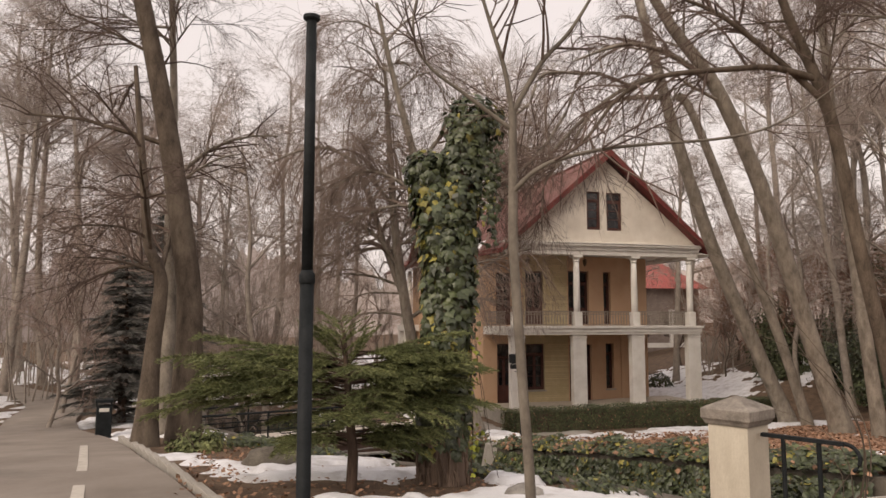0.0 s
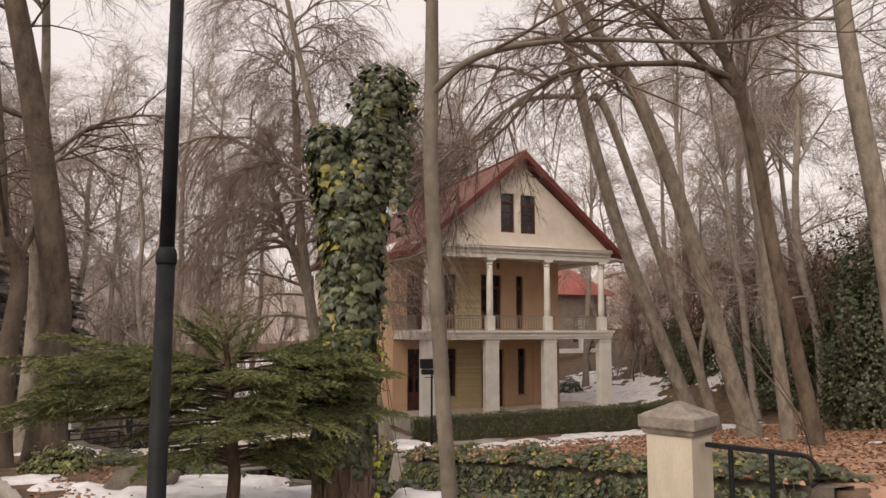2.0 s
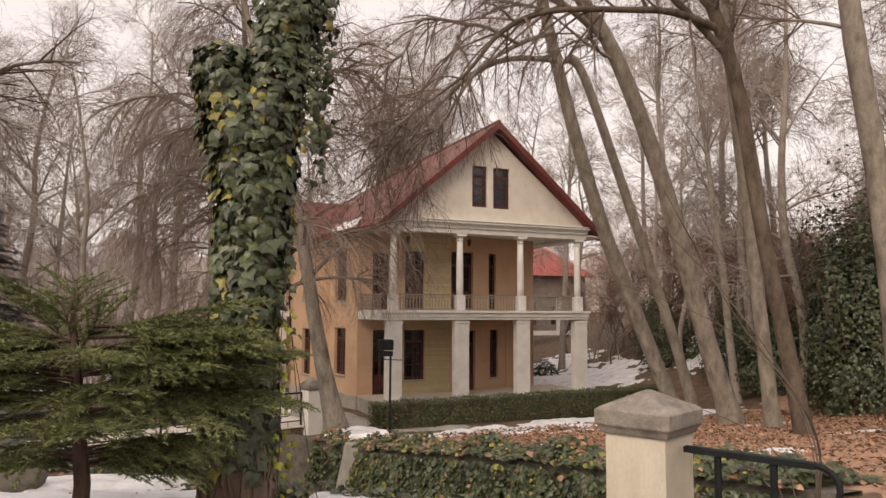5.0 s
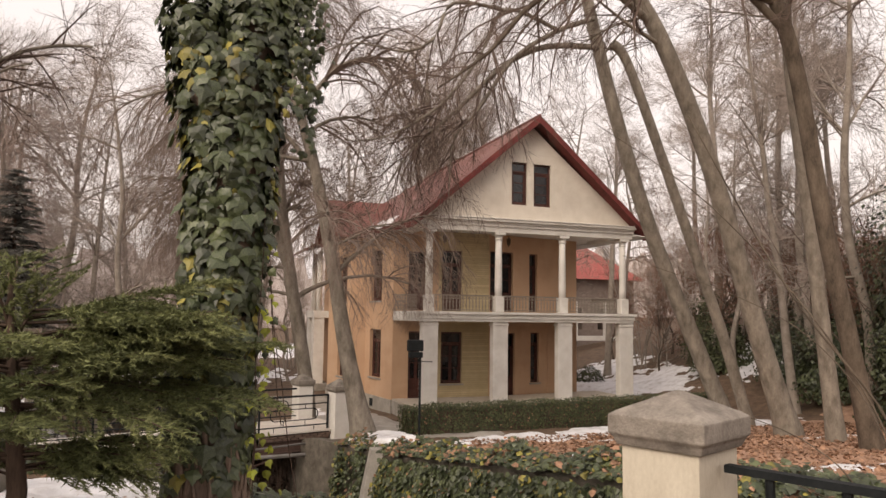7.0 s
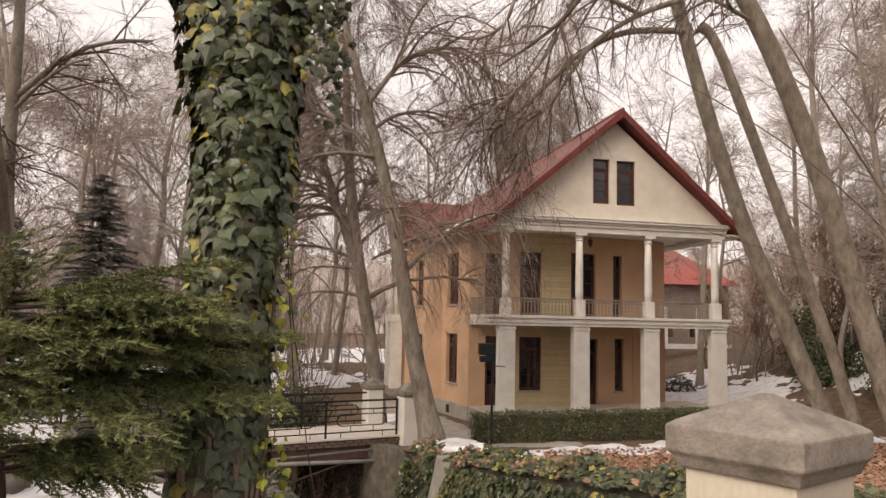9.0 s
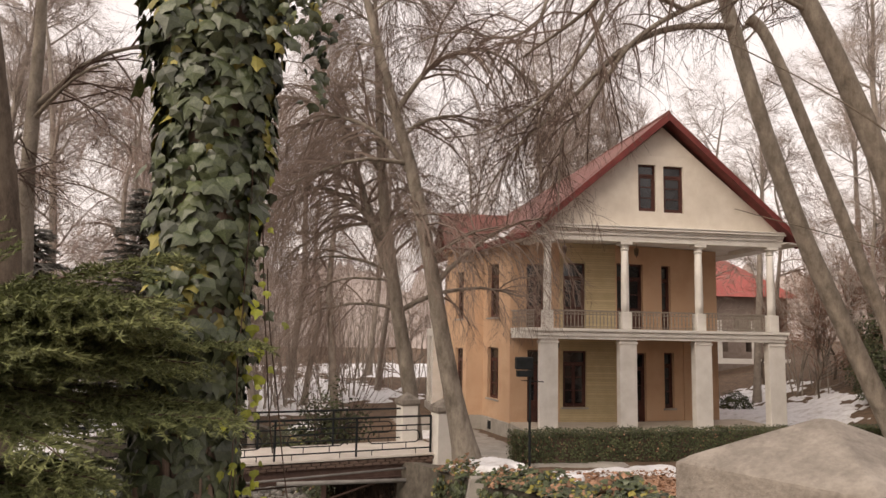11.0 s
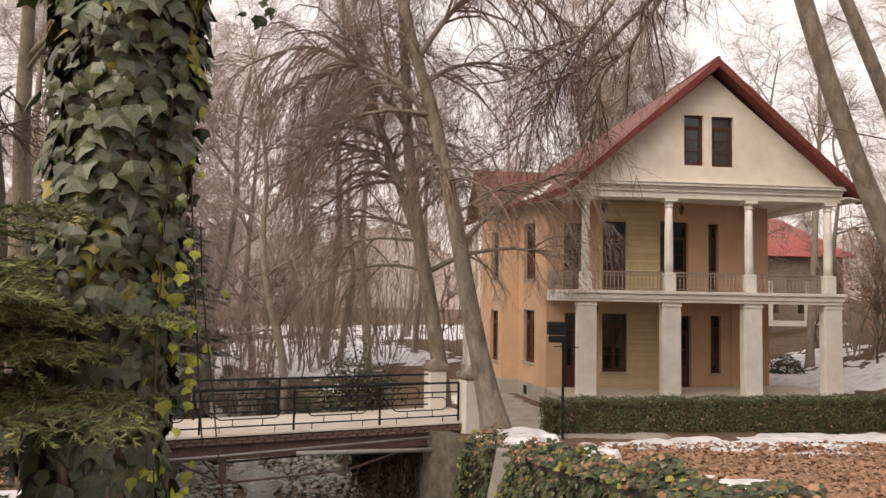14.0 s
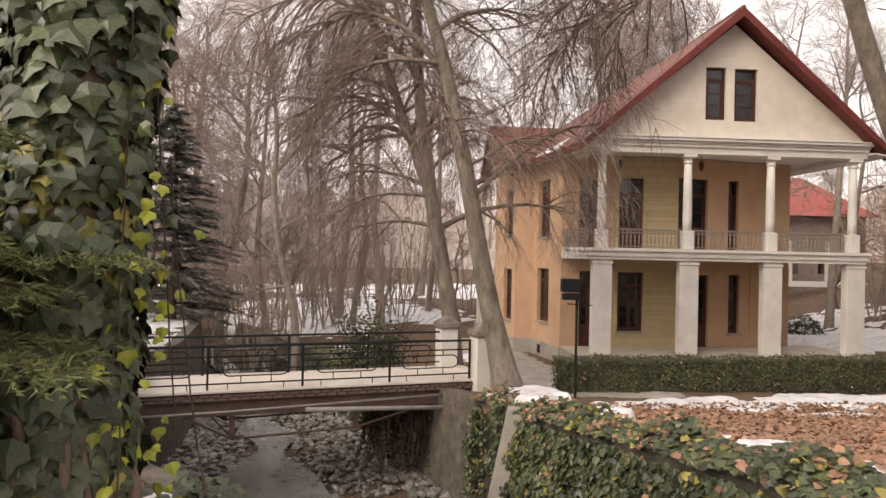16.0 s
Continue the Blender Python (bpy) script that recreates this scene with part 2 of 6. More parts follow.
def left_z(x, y):
    z = 1.55 + 0.06 * (-6 - max(x, -11)) + 0.05 * (-22 - max(-32, min(y, -18)))
    return z - 0.078 * max(0.0, min(13.5, y + 18))


def right_z(x, y):
    z = 0.15 + 0.13 * max(0.0, min(14.0, -9 - y))
    side = smooth01(-7.0, -3.0, y) * (1 - smooth01(9.2, 11, x) * 0.6)
    z -= side * 0.68
    z += 0.33 * max(0.0, min(14.0, x - 11.0 - 0.25 * max(0, y))) * (1 - smooth01(6, 30, y) * 0.55)
    z += 0.03 * max(0.0, min(40, y - 14))
    return z


def ground_z(x, y):
    r, l = bank(y, 0), bank(y, 1)
    if x >= r:
        return right_z(x, y) if y > HEAD - 0.2 else (right_z(x, y) * smooth01(-6, 2, x) + left_z(x, y) * (1 - smooth01(-6, 2, x)))
    if x <= l or y < HEAD:
        return left_z(x, y)
    return -2.05 + 0.02 * (y + 8)


def axis(stops):
    out = []
    for (a, b, s) in stops:
        out += list(np.arange(a, b, s))
    return out + [stops[-1][1]]


def build_ground():
    xs = axis([(-400, -60, 40), (-60, -18, 3), (-18, -12, 0.8), (-12, 4, 0.16), (4, 16, 0.6), (16, 60, 3), (60, 400, 40)])
    ys = axis([(-300, -60, 40), (-60, -30, 3), (-30, -5, 0.22), (-5, 12, 0.6), (12, 60, 3), (60, 400, 40)])
    verts = []
    for y in ys:
        for x in xs:
            verts.append((x, y, ground_z(x, y) + 0.05 * noise.noise((x * 0.7, y * 0.7, 0)) + 0.02 * noise.noise((x * 3, y * 3, 0)) - (0.03 if x < -10 else 0)))
    n = len(xs)
    faces = [(j * n + i, j * n + i + 1, (j + 1) * n + i + 1, (j + 1) * n + i) for j in range(len(ys) - 1) for i in range(n - 1)]
    return tagged(raw("ground", verts, faces, M_SOIL, smooth=True), "bare brown soil with leaf litter under the trees", "ground", kind="structure")


build_ground()

# ---- the two-storey villa ----
SIDE = Vector((-0.155, 0.988, 0)).normalized()


def along(x, y, d):
    return x + SIDE.x * d, y + SIDE.y * d


def run(p, q):
    """The pose whose x axis runs from p to q along a wall, with y pointing into the house."""
    return Matrix.Translation((p[0], p[1], 0)) @ Matrix.Rotation(math.atan2(q[1] - p[1], q[0] - p[0]), 4, "Z")


def wall_mesh(bm, length, z0, z1, holes, t=0.32):
    """A wall along x from 0 to length, outer face at y = 0, with openings (u0, u1, z0, z1) right through it."""
    us = sorted({0, length, *(h[0] for h in holes), *(h[1] for h in holes)})
    zs = sorted({z0, z1, *(h[2] for h in holes), *(h[3] for h in holes)})

    def full(i, j):
        if not (0 <= i < len(us) - 1 and 0 <= j < len(zs) - 1):
            return False
        u, z = (us[i] + us[i + 1]) / 2, (zs[j] + zs[j + 1]) / 2
        return not any(h[0] < u < h[1] and h[2] < z < h[3] for h in holes)

    def quad(*ps):
        bm.faces.new([bm.verts.new(p) for p in ps])
    for i in range(len(us) - 1):
        for j in range(len(zs) - 1):
            if not full(i, j):
                continue
            a, b, c, d = us[i], us[i + 1], zs[j], zs[j + 1]
            quad((a, 0, c), (b, 0, c), (b, 0, d), (a, 0, d))
            quad((b, t, c), (a, t, c), (a, t, d), (b, t, d))
            if not full(i - 1, j):
                quad((a, t, c), (a, 0, c), (a, 0, d), (a, t, d))
            if not full(i + 1, j):
                quad((b, 0, c), (b, t, c), (b, t, d), (b, 0, d))
            if not full(i, j - 1):
                quad((a, t, c), (b, t, c), (b, 0, c), (a, 0, c))
            if not full(i, j + 1):
                quad((a, 0, d), (b, 0, d), (b, t, d), (a, t, d))
    bmesh.ops.remove_doubles(bm, verts=bm.verts, dist=0.0005)


def glazed(name, parent, m, u0, u1, z0, z1, inset=0.13, leaves=2, transom=0.22, panel=0.0, sill=False):
    """A window or glazed door set back in an opening: frame, leaves with bars, panes, and a panel below on doors."""
    w = thing(name, "", "", m=m)
    w.parent = parent
    del_f = 0.06
    bm = bmesh.new()
    box(bm, u0, u0 + del_f, inset, inset + 0.1, z0, z1)
    box(bm, u1 - del_f, u1, inset, inset + 0.1, z0, z1)
    box(bm, u0 + del_f, u1 - del_f, inset, inset + 0.1, z1 - del_f, z1)
    box(bm, u0 + del_f, u1 - del_f, inset, inset + 0.1, z0, z0 + del_f)
    zt = z1 - (z1 - z0) * transom
    box(bm, u0 + del_f, u1 - del_f, inset + 0.005, inset + 0.095, zt - 0.035, zt + 0.035)
    part("frame", bm, M_WOOD_DARK, w)
    wide = (u1 - u0 - 2 * del_f) / leaves
    for i in range(leaves):
        a = u0 + del_f + i * wide
        bm = bmesh.new()
        b0, b1, c0, c1 = a + 0.004, a + wide - 0.004, z0 + del_f + 0.004, zt - 0.04
        box(bm, b0, b0 + 0.055, inset + 0.02, inset + 0.07, c0, c1)
        box(bm, b1 - 0.055, b1, inset + 0.02, inset + 0.07, c0, c1)
        box(bm, b0 + 0.055, b1 - 0.055, inset + 0.02, inset + 0.07, c1 - 0.06, c1)
        box(bm, b0 + 0.055, b1 - 0.055, inset + 0.02, inset + 0.07, c0, c0 + 0.06)
        for f in (0.36, 0.68):
            zz = c0 + (c1 - c0) * f
            box(bm, b0 + 0.055, b1 - 0.055, inset + 0.025, inset + 0.065, zz - 0.015, zz + 0.015)
        if panel:
            box(bm, b0 + 0.055, b1 - 0.055, inset + 0.03, inset + 0.06, c0 + 0.06, c0 + panel)
        part("leaf", bm, M_WOOD_DARK, w)
        bm = bmesh.new()
        box(bm, b0 + 0.05, b1 - 0.05, inset + 0.042, inset + 0.048, c0 + 0.05, c1 - 0.05)
        part("pane", bm, M_GLASS, w)
    bm = bmesh.new()
    box(bm, u0 + 0.05, u1 - 0.05, inset + 0.045, inset + 0.051, zt + 0.03, z1 - 0.05)
    part("pane", bm, M_GLASS, w)
    if sill:
        bm = bmesh.new()
        box(bm, u0 - 0.06, u1 + 0.06, -0.05, 0.12, z0 - 0.07, z0 - 0.003)
        part("sill", bm, M_CONCRETE, w)
    return w


house = thing("house", "two-storey ochre villa with white columned porches and a red gable roof", "house")
A = (-0.45, 2.07)
B = along(*A, 2.7)
C = (B[0] - 0.65, B[1] + 0.1)
D = along(*C, 2.6)
E_ = (D[0] + 0.5, D[1] + 0.1)
K, R = (3.5, 2.0), (8.05, 3.0)

FRONT_A = [(0.64, 1.33, 0.02, 2.58), (0.6, 1.3, 3.4, 5.68)]
FRONT_B = [(0.12, 1.0, 0.57, 2.57), (0.13, 0.97, 3.4, 5.77)]
FRONT_C = [(0.08, 1.32, 0.02, 2.52), (2.13, 2.58, 0.5, 2.54), (0.06, 1.22, 3.4, 5.82), (2.06, 2.48, 3.4, 5.82)]
SIDE_H = [(1.1, 2.2, 0.72, 2.62), (1.1, 2.2, 3.76, 5.8)]
WING_H = [(0.4, 1.35, 0.6, 2.55), (0.4, 1.35, 3.72, 5.62)]
MID = (1.38, 2.038)
runs = [(A, MID, FRONT_A, M_OCHRE), (MID, K, FRONT_B, M_MORTAR), (K, R, FRONT_C, M_OCHRE), (B, A, [(2.7 - h[1], 2.7 - h[0], h[2], h[3]) for h in SIDE_H], M_OCHRE),
        (C, B, [], M_OCHRE), (D, C, [(2.6 - h[1], 2.6 - h[0], h[2], h[3]) for h in WING_H], M_OCHRE), (E_, D, [], M_OCHRE), ((-1.1, 13.2), E_, [], M_OCHRE), (R, (8.4, 14.5), [], M_OCHRE), ((8.4, 14.5), (-1.1, 13.2), [], M_OCHRE)]
for p, q, holes, mt in runs:
    m = run(p, q)
    length = math.hypot(q[0] - p[0], q[1] - p[1])
    bm = bmesh.new()
    wall_mesh(bm, length, -0.6, 6.5, holes)
    part("wall", bm, mt, house, m=m)
    for h in holes:
        door = h[2] < 0.1 or 3.35 < h[2] < 3.45
        glazed("door" if door else "window", house, m, *h, leaves=1 if h[1] - h[0] < 0.6 else 2, panel=0.7 if door else 0, sill=not door)

# Pale brick courses of the middle bay, proud of their joints.
bm = bmesh.new()
m = run(MID, K)
length = math.hypot(K[0] - MID[0], K[1] - MID[1])
z = 0.03
while z < 6.3:
    cuts = [(h[0], h[1]) for h in FRONT_B if h[2] < z + 0.06 and h[3] > z]
    spans = [(0.0, length)] if not cuts else [(0.0, cuts[0][0]), (cuts[0][1], length)]
    if not 2.9 < z < 3.35:
        for a, b in spans:
            box(bm, a, b, -0.012, 0.01, z, z + 0.062)
    z += 0.082
tagged(part("brickwork", bm, M_BRICK_Y, house, m=m), kind="stuff")
# a plaster pilaster on the right half of the front
bm = bmesh.new()
box(bm, 3.0, 3.35, -0.05, 0.02, 0.0, 2.95)
part("pilaster", bm, M_OCHRE, house, m=run(K, R))

# Plinth along the side and under the porch, porch floor.
bm = bmesh.new()
prism(bm, [(-0.32, -0.15), (8.95, -0.15), (8.95, 3.4), (3.4, 2.3), (-0.42, 2.3)], -0.75, -0.02)
part("plinth", bm, M_CONCRETE, house)
for p, q in ((B, A), (C, B), (D, C)):
    bm = bmesh.new()
    box(bm, -0.02, math.hypot(q[0] - p[0], q[1] - p[1]) + 0.03, -0.06, 0.05, -0.75, 0.0)
    part("plinth", bm, M_CONCRETE, house, m=run(p, q), bevel=0.01)
bm = bmesh.new()
box(bm, 0.75, 1.05, -0.075, -0.05, -0.42, -0.12)
part("vent", bm, M_IRON, house, m=run(B, A))
bm = bmesh.new()
prism(bm, [(-0.35, -0.18), (8.98, -0.18), (8.98, 3.0), (3.5, 1.98), (-0.42, 2.04)], -0.016, 0.05)
part("porch_floor", bm, mat("pale_floor_screed", (0.42, 0.37, 0.3), (0.55, 0.49, 0.42), 0.7, 2, 50, 0.1), house)

# Porch slab with a moulded edge.
for z0, z1, o in ((3.0, 3.1, 0.0), (3.103, 3.26, 0.04), (3.263, 3.36, 0.1)):
    bm = bmesh.new()
    prism(bm, [(-0.12 - o, -0.06 - o), (8.87 + o, -0.06 - o), (8.87 + o, 2.9), (3.5, 1.97), (-0.44, 2.04)], z0, z1)
    part("porch_slab", bm, M_WHITE, house, bevel=0.008)
for x in (0.07, 2.83, 5.54, 8.27):
    bm = bmesh.new()
    box(bm, x, x + 0.61, 0.0, 0.32, 0.052, 2.998)
    part("column", bm, M_WHITE, house, bevel=0.025)
    bm = bmesh.new()
    box(bm, x - 0.025, x + 0.635, -0.025, 0.345, 2.86, 2.93)
    part("necking", bm, M_WHITE, house, bevel=0.015)
    c = Matrix.Translation((x + 0.31, 0.26, 0))
    up = thing("upper_column", "", "", m=c)
    up.parent = house
    bm = bmesh.new()
    lathe(bm, [(0.135, 3.9), (0.14, 4.3), (0.135, 5.2), (0.118, 6.1)], 14)
    part("shaft", bm, M_WHITE, up, smooth=True)
    bm = bmesh.new()
    box(bm, -0.17, 0.17, -0.17, 0.17, 3.365, 3.95)
    part("pedestal", bm, M_WHITE, up, bevel=0.02)
    bm = bmesh.new()
    lathe(bm, [(0.125, 6.06), (0.15, 6.09), (0.15, 6.12), (0.128, 6.14), (0.14, 6.2), (0.19, 6.26)], 14)
    box(bm, -0.21, 0.21, -0.21, 0.21, 6.262, 6.355)
    part("capital", bm, M_WHITE, up)


bm = bmesh.new()
lathe(bm, [(0.013, 3.365), (0.013, 3.5), (0.028, 3.56), (0.016, 3.64), (0.028, 3.72), (0.013, 3.8), (0.013, 3.944)], 6)
BALUSTER = mesh_of("baluster", bm, M_RAIL)
bm = bmesh.new()
tube(bm, [(0.045 * math.cos(a), 0, 0.04 * math.sin(a)) for a in np.linspace(0, 2 * math.pi, 9)], 0.007, 4)
RAIL_RING = mesh_of("ring", bm, M_RAIL)


def balustrade(p, q):
    length = math.hypot(q[0] - p[0], q[1] - p[1])
    g = thing("balustrade", "", "", m=run(p, q))
    g.parent = house
    for nm, z0, z1, w in (("top_rail", 3.945, 3.985, 0.03), ("bottom_rail", 3.42, 3.445, 0.018), ("middle_rail", 3.83, 3.85, 0.012)):
        bm = bmesh.new()
        box(bm, 0, length, -w, w, z0, z1)
        part(nm, bm, M_RAIL, g)
    n = max(3, round(length / 0.13))
    for i in range(n):
        shared("baluster", BALUSTER, g, Matrix.Translation(((i + 0.5) * length / n, 0, 0)))
        if i:
            shared("ring", RAIL_RING, g, Matrix.Translation((i * length / n, 0, 3.89)))


for a, b in ((0.49, 2.96), (3.32, 5.65), (6.01, 8.32)):
    balustrade((a, 0.26), (b, 0.26))
balustrade((-0.4, 1.98), (-0.02, 0.4))
balustrade((8.6, 0.5), (8.6, 2.7))

# Entablature, porch ceiling, gable.
for z0, z1, o in ((6.36, 6.56, 0.0), (6.563, 6.66, 0.06), (6.663, 6.74, 0.1), (6.743, 6.83, 0.2), (6.833, 6.87, 0.24)):
    bm = bmesh.new()
    box(bm, -0.12 - o * 0.5, 8.92 + o * 0.5, 0.06 - o, 0.5, z0, z1)
    part("entablature", bm, M_WHITE, house, bevel=0.006)
bm = bmesh.new()
box(bm, -0.12, 0.25, 0.52, 2.05, 6.36, 6.6)
part("side_beam", bm, M_WHITE, house)
bm = bmesh.new()
box(bm, 8.6, 8.92, 0.52, 3.0, 6.36, 6.6)
part("side_beam", bm, M_WHITE, house)
bm = bmesh.new()
prism(bm, [(-0.3, 0.05), (9.15, 0.05), (8.6, 14.4), (-1.3, 13.0), (-0.9, 4.5)], 6.52, 6.56)
part("porch_ceiling", bm, M_WHITE, house)
bm = bmesh.new()
prism(bm, [(-0.1, 2.4), (3.5, 2.4), (7.8, 3.4), (8.1, 14.0), (-0.8, 12.8), (-0.6, 4.6)], 3.0, 3.3)
part("upper_floor", bm, M_CONCRETE, house)
RX, RZ, EZ = 4.54, 10.85, 6.5
LX, RXE = -0.5, 9.5


def gable_z(x):
    return 6.87 + (min(x, 9.08 - x) - 0.3) * 3.68 / 4.24


attic = [(0.31, 0.96, 7.46, 9.12), (1.24, 1.98, 7.44, 9.1)]
gm = Matrix.Translation((3.3, 0.12, 0))
bm = bmesh.new()
wall_mesh(bm, 2.48, 6.872, 9.45, attic, 0.28)
part("gable_wall", bm, M_PLASTER, house, m=gm)
for h in attic:
    glazed("window", house, gm, *h, inset=0.1, leaves=1)
for poly in (((0.12, 6.872), (3.298, 6.872), (3.298, 9.45)), ((5.782, 6.872), (8.96, 6.872), (5.782, 9.45)), ((3.3, 9.453), (5.78, 9.453), (4.54, 10.5))):
    bm = bmesh.new()
    f = [bm.verts.new((x, 0.12, z)) for x, z in poly]
    g = [bm.verts.new((x, 0.4, z)) for x, z in poly]
    bm.faces.new(f), bm.faces.new(g[::-1])
    for i in range(3):
        bm.faces.new((f[i], g[i], g[(i + 1) % 3], f[(i + 1) % 3]))
    part("gable_wall", bm, M_PLASTER, house)


def slab3(bm, quad, t):
    """A roof sheet: four corners and a thickness downwards."""
    vs = [bm.verts.new(p) for p in quad] + [bm.verts.new((x, y, z - t)) for x, y, z in quad]
    for q in ((0, 1, 2, 3), (7, 6, 5, 4), (0, 4, 5, 1), (1, 5, 6, 2), (2, 6, 7, 3), (3, 7, 4, 0)):
        bm.faces.new([vs[i] for i in q])


def roof(quad, ribs):
    """quad: ridge front, ridge back, eave back, eave front. With standing seams from ridge to eave."""
    r = thing("roof_slope", "", "")
    r.parent = house
    bm = bmesh.new()
    slab3(bm, quad, 0.07)
    part("sheet", bm, M_ROOF, r)
    a, b, c, d = (Vector(p) for p in quad)
    bm = bmesh.new()
    for i in range(ribs + 1):
        f = i / ribs
        p, q = a.lerp(b, f) + Vector((0, 0, 0.012)), d.lerp(c, f) + Vector((0, 0, 0.012))
        tube(bm, [p, q], 0.028, 5)
    for f in np.linspace(0.06, 0.97, 13):
        tube(bm, [a.lerp(d, f), b.lerp(c, f)], 0.014, 4)
    part("seams", bm, M_ROOF, r)
    return r


FL = -0.42
roof(((RX, FL, RZ), (RX, 13.6, RZ), (-2.2, 13.6, EZ), (LX, FL, EZ)), 22)
roof(((RX, 13.6, RZ), (RX, FL, RZ), (RXE, FL, EZ), (RXE, 13.6, EZ)), 22)
# rake boards along the front gable, eave board, soffit boards
for (x1, z1) in ((LX, EZ), (RXE, EZ)):
    bm = bmesh.new()
    s = 1 if x1 > RX else -1
    vs = []
    for y in (FL - 0.03, FL + 0.03):
        vs += [bm.verts.new(p) for p in ((RX, y, RZ + 0.03), (x1, y, z1 + 0.03), (x1, y, z1 - 0.2), (RX, y, RZ - 0.26))]
    for q in ((0, 1, 2, 3), (7, 6, 5, 4), (0, 4, 5, 1), (1, 5, 6, 2), (2, 6, 7, 3)):
        bm.faces.new([vs[i] for i in (q if s < 0 else q[::-1])])
    part("rake_board", bm, M_FASCIA, house)
    bm = bmesh.new()
    quad = ((RX, FL + 0.031, RZ - 0.14), (RX, 0.119, RZ - 0.14), (x1, 0.119, z1 - 0.14), (x1, FL + 0.031, z1 - 0.14))
    slab3(bm, quad, 0.03)
    part("soffit", bm, M_FASCIA, house)
bm = bmesh.new()
slab3(bm, ((LX - 0.02, FL, EZ + 0.02), (LX - 0.02 - 1.08, 6.2, EZ + 0.02), (LX - 0.08 - 1.08, 6.2, EZ + 0.02), (LX - 0.08, FL, EZ + 0.02)), 0.2)
part("eave_board", bm, M_FASCIA, house)
bm = bmesh.new()
slab3(bm, ((0.3, FL + 0.05, 6.5), (-0.3, 6.2, 6.5), (LX - 1.05, 6.2, 6.42), (LX + 0.02, FL + 0.05, 6.42)), 0.03)
part("eave_soffit", bm, M_WHITE, house)
bm = bmesh.new()
slab3(bm, ((8.9, FL + 0.05, 6.5), (RXE - 0.03, FL + 0.05, 6.42), (RXE - 0.03, 13, 6.42), (8.9, 13, 6.5)), 0.03)
part("eave_soffit", bm, M_WHITE, house)
bm = bmesh.new()
tube(bm, [(RX, FL, RZ + 0.03), (RX, 13.6, RZ + 0.03)], 0.07, 8)
part("ridge_cap", bm, M_ROOF, house)
# wing roof: a small cross gable
WY, WZ = C[1] + 1.5, 8.15
for s in (-1, 1):
    quad = ((-2.35, WY, WZ), (2.2, WY, WZ), (2.2, WY + s * 1.9, 6.45), (-2.45, WY + s * 1.9, 6.45))
    bm = bmesh.new()
    slab3(bm, quad if s < 0 else quad[::-1], 0.09)
    part("wing_roof", bm, M_ROOF, house)
    bm = bmesh.new()
    slab3(bm, ((-2.37, WY, WZ + 0.02), (-2.43, WY, WZ + 0.02), (-2.5, WY + s * 1.93, 6.47), (-2.44, WY + s * 1.93, 6.47))[::s], 0.2)
    part("rake_board", bm, M_FASCIA, house)
bm = bmesh.new()
f = [bm.verts.new(p) for p in ((-2.0, WY - 1.6, 6.5), (-2.05, WY + 1.6, 6.5), (-2.0, WY, 8.0))]
bm.faces.new(f)
g = [bm.verts.new(p) for p in ((-1.8, WY - 1.6, 6.5), (-1.85, WY + 1.6, 6.5), (-1.8, WY, 8.0))]
bm.faces.new(g[::-1])
for i in range(3):
    bm.faces.new((f[i], g[i], g[(i + 1) % 3], f[(i + 1) % 3]))
part("wing_gable", bm, M_OCHRE, house)
# rear side porch
bm = bmesh.new()
box(bm, -2.0, -1.1, 11.0, 13.2, 3.0, 3.34)
part("rear_slab", bm, M_WHITE, house, bevel=0.01)
for y in (11.05, 12.6):
    bm = bmesh.new()
    box(bm, -1.98, -1.45, y, y + 0.5, -0.9, 2.998)
    part("column", bm, M_WHITE, house, bevel=0.02)
    bm = bmesh.new()
    lathe(bm, [(0.14, 3.342), (0.14, 4.5), (0.12, 6.3)], 12, Matrix.Translation((-1.7, y + 0.25, 0)))
    part("upper_column", bm, M_WHITE, house, smooth=True)
bm = bmesh.new()
slab3(bm, ((-0.9, 10.6, 7.2), (-0.9, 13.8, 7.2), (-2.7, 13.8, 6.3), (-2.7, 10.6, 6.3)), 0.12)
part("rear_roof", bm, M_ROOF, house)
bm = bmesh.new()
box(bm, -2.05, -1.1, 10.9, 13.3, -1.2, -0.2)
part("rear_plinth", bm, M_CONCRETE, house)

# Lanterns.
def lantern(x, y, z, drop):
    t = thing("hanging_lantern", "small bronze lantern hanging on a rod from the porch ceiling", "lantern", "porch lanterns", m=Matrix.Translation((x, y, z)))
    bm = bmesh.new()
    tube(bm, [(0, 0, 0), (0, 0, -drop)], 0.008, 6)
    part("rod", bm, M_BRASS, t)
    bm = bmesh.new()
    lathe(bm, [(0.015, -drop), (0.1, -drop - 0.07), (0.09, -drop - 0.09), (0.07, -drop - 0.26), (0.03, -drop - 0.3), (0.01, -drop - 0.36)], 8)
    part("lamp_body", bm, M_BRASS, t)


for x, y, z, d in ((1.2, 0.9, 6.518, 0.25), (3.85, 0.9, 6.518, 0.25), (1.15, 1.6, 2.997, 0.06), (4.0, 1.5, 2.997, 0.06), (6.9, 1.6, 2.997, 0.06)):
    lantern(x, y, z, d)

# Old snow lying on the side roof.
def on_roof(f, g):
    a, b, c, d = (Vector(p) for p in ((RX, FL, RZ), (RX, 13.6, RZ), (-2.2, 13.6, EZ), (LX, FL, EZ)))
    return a.lerp(d, g).lerp(b.lerp(c, g), f)


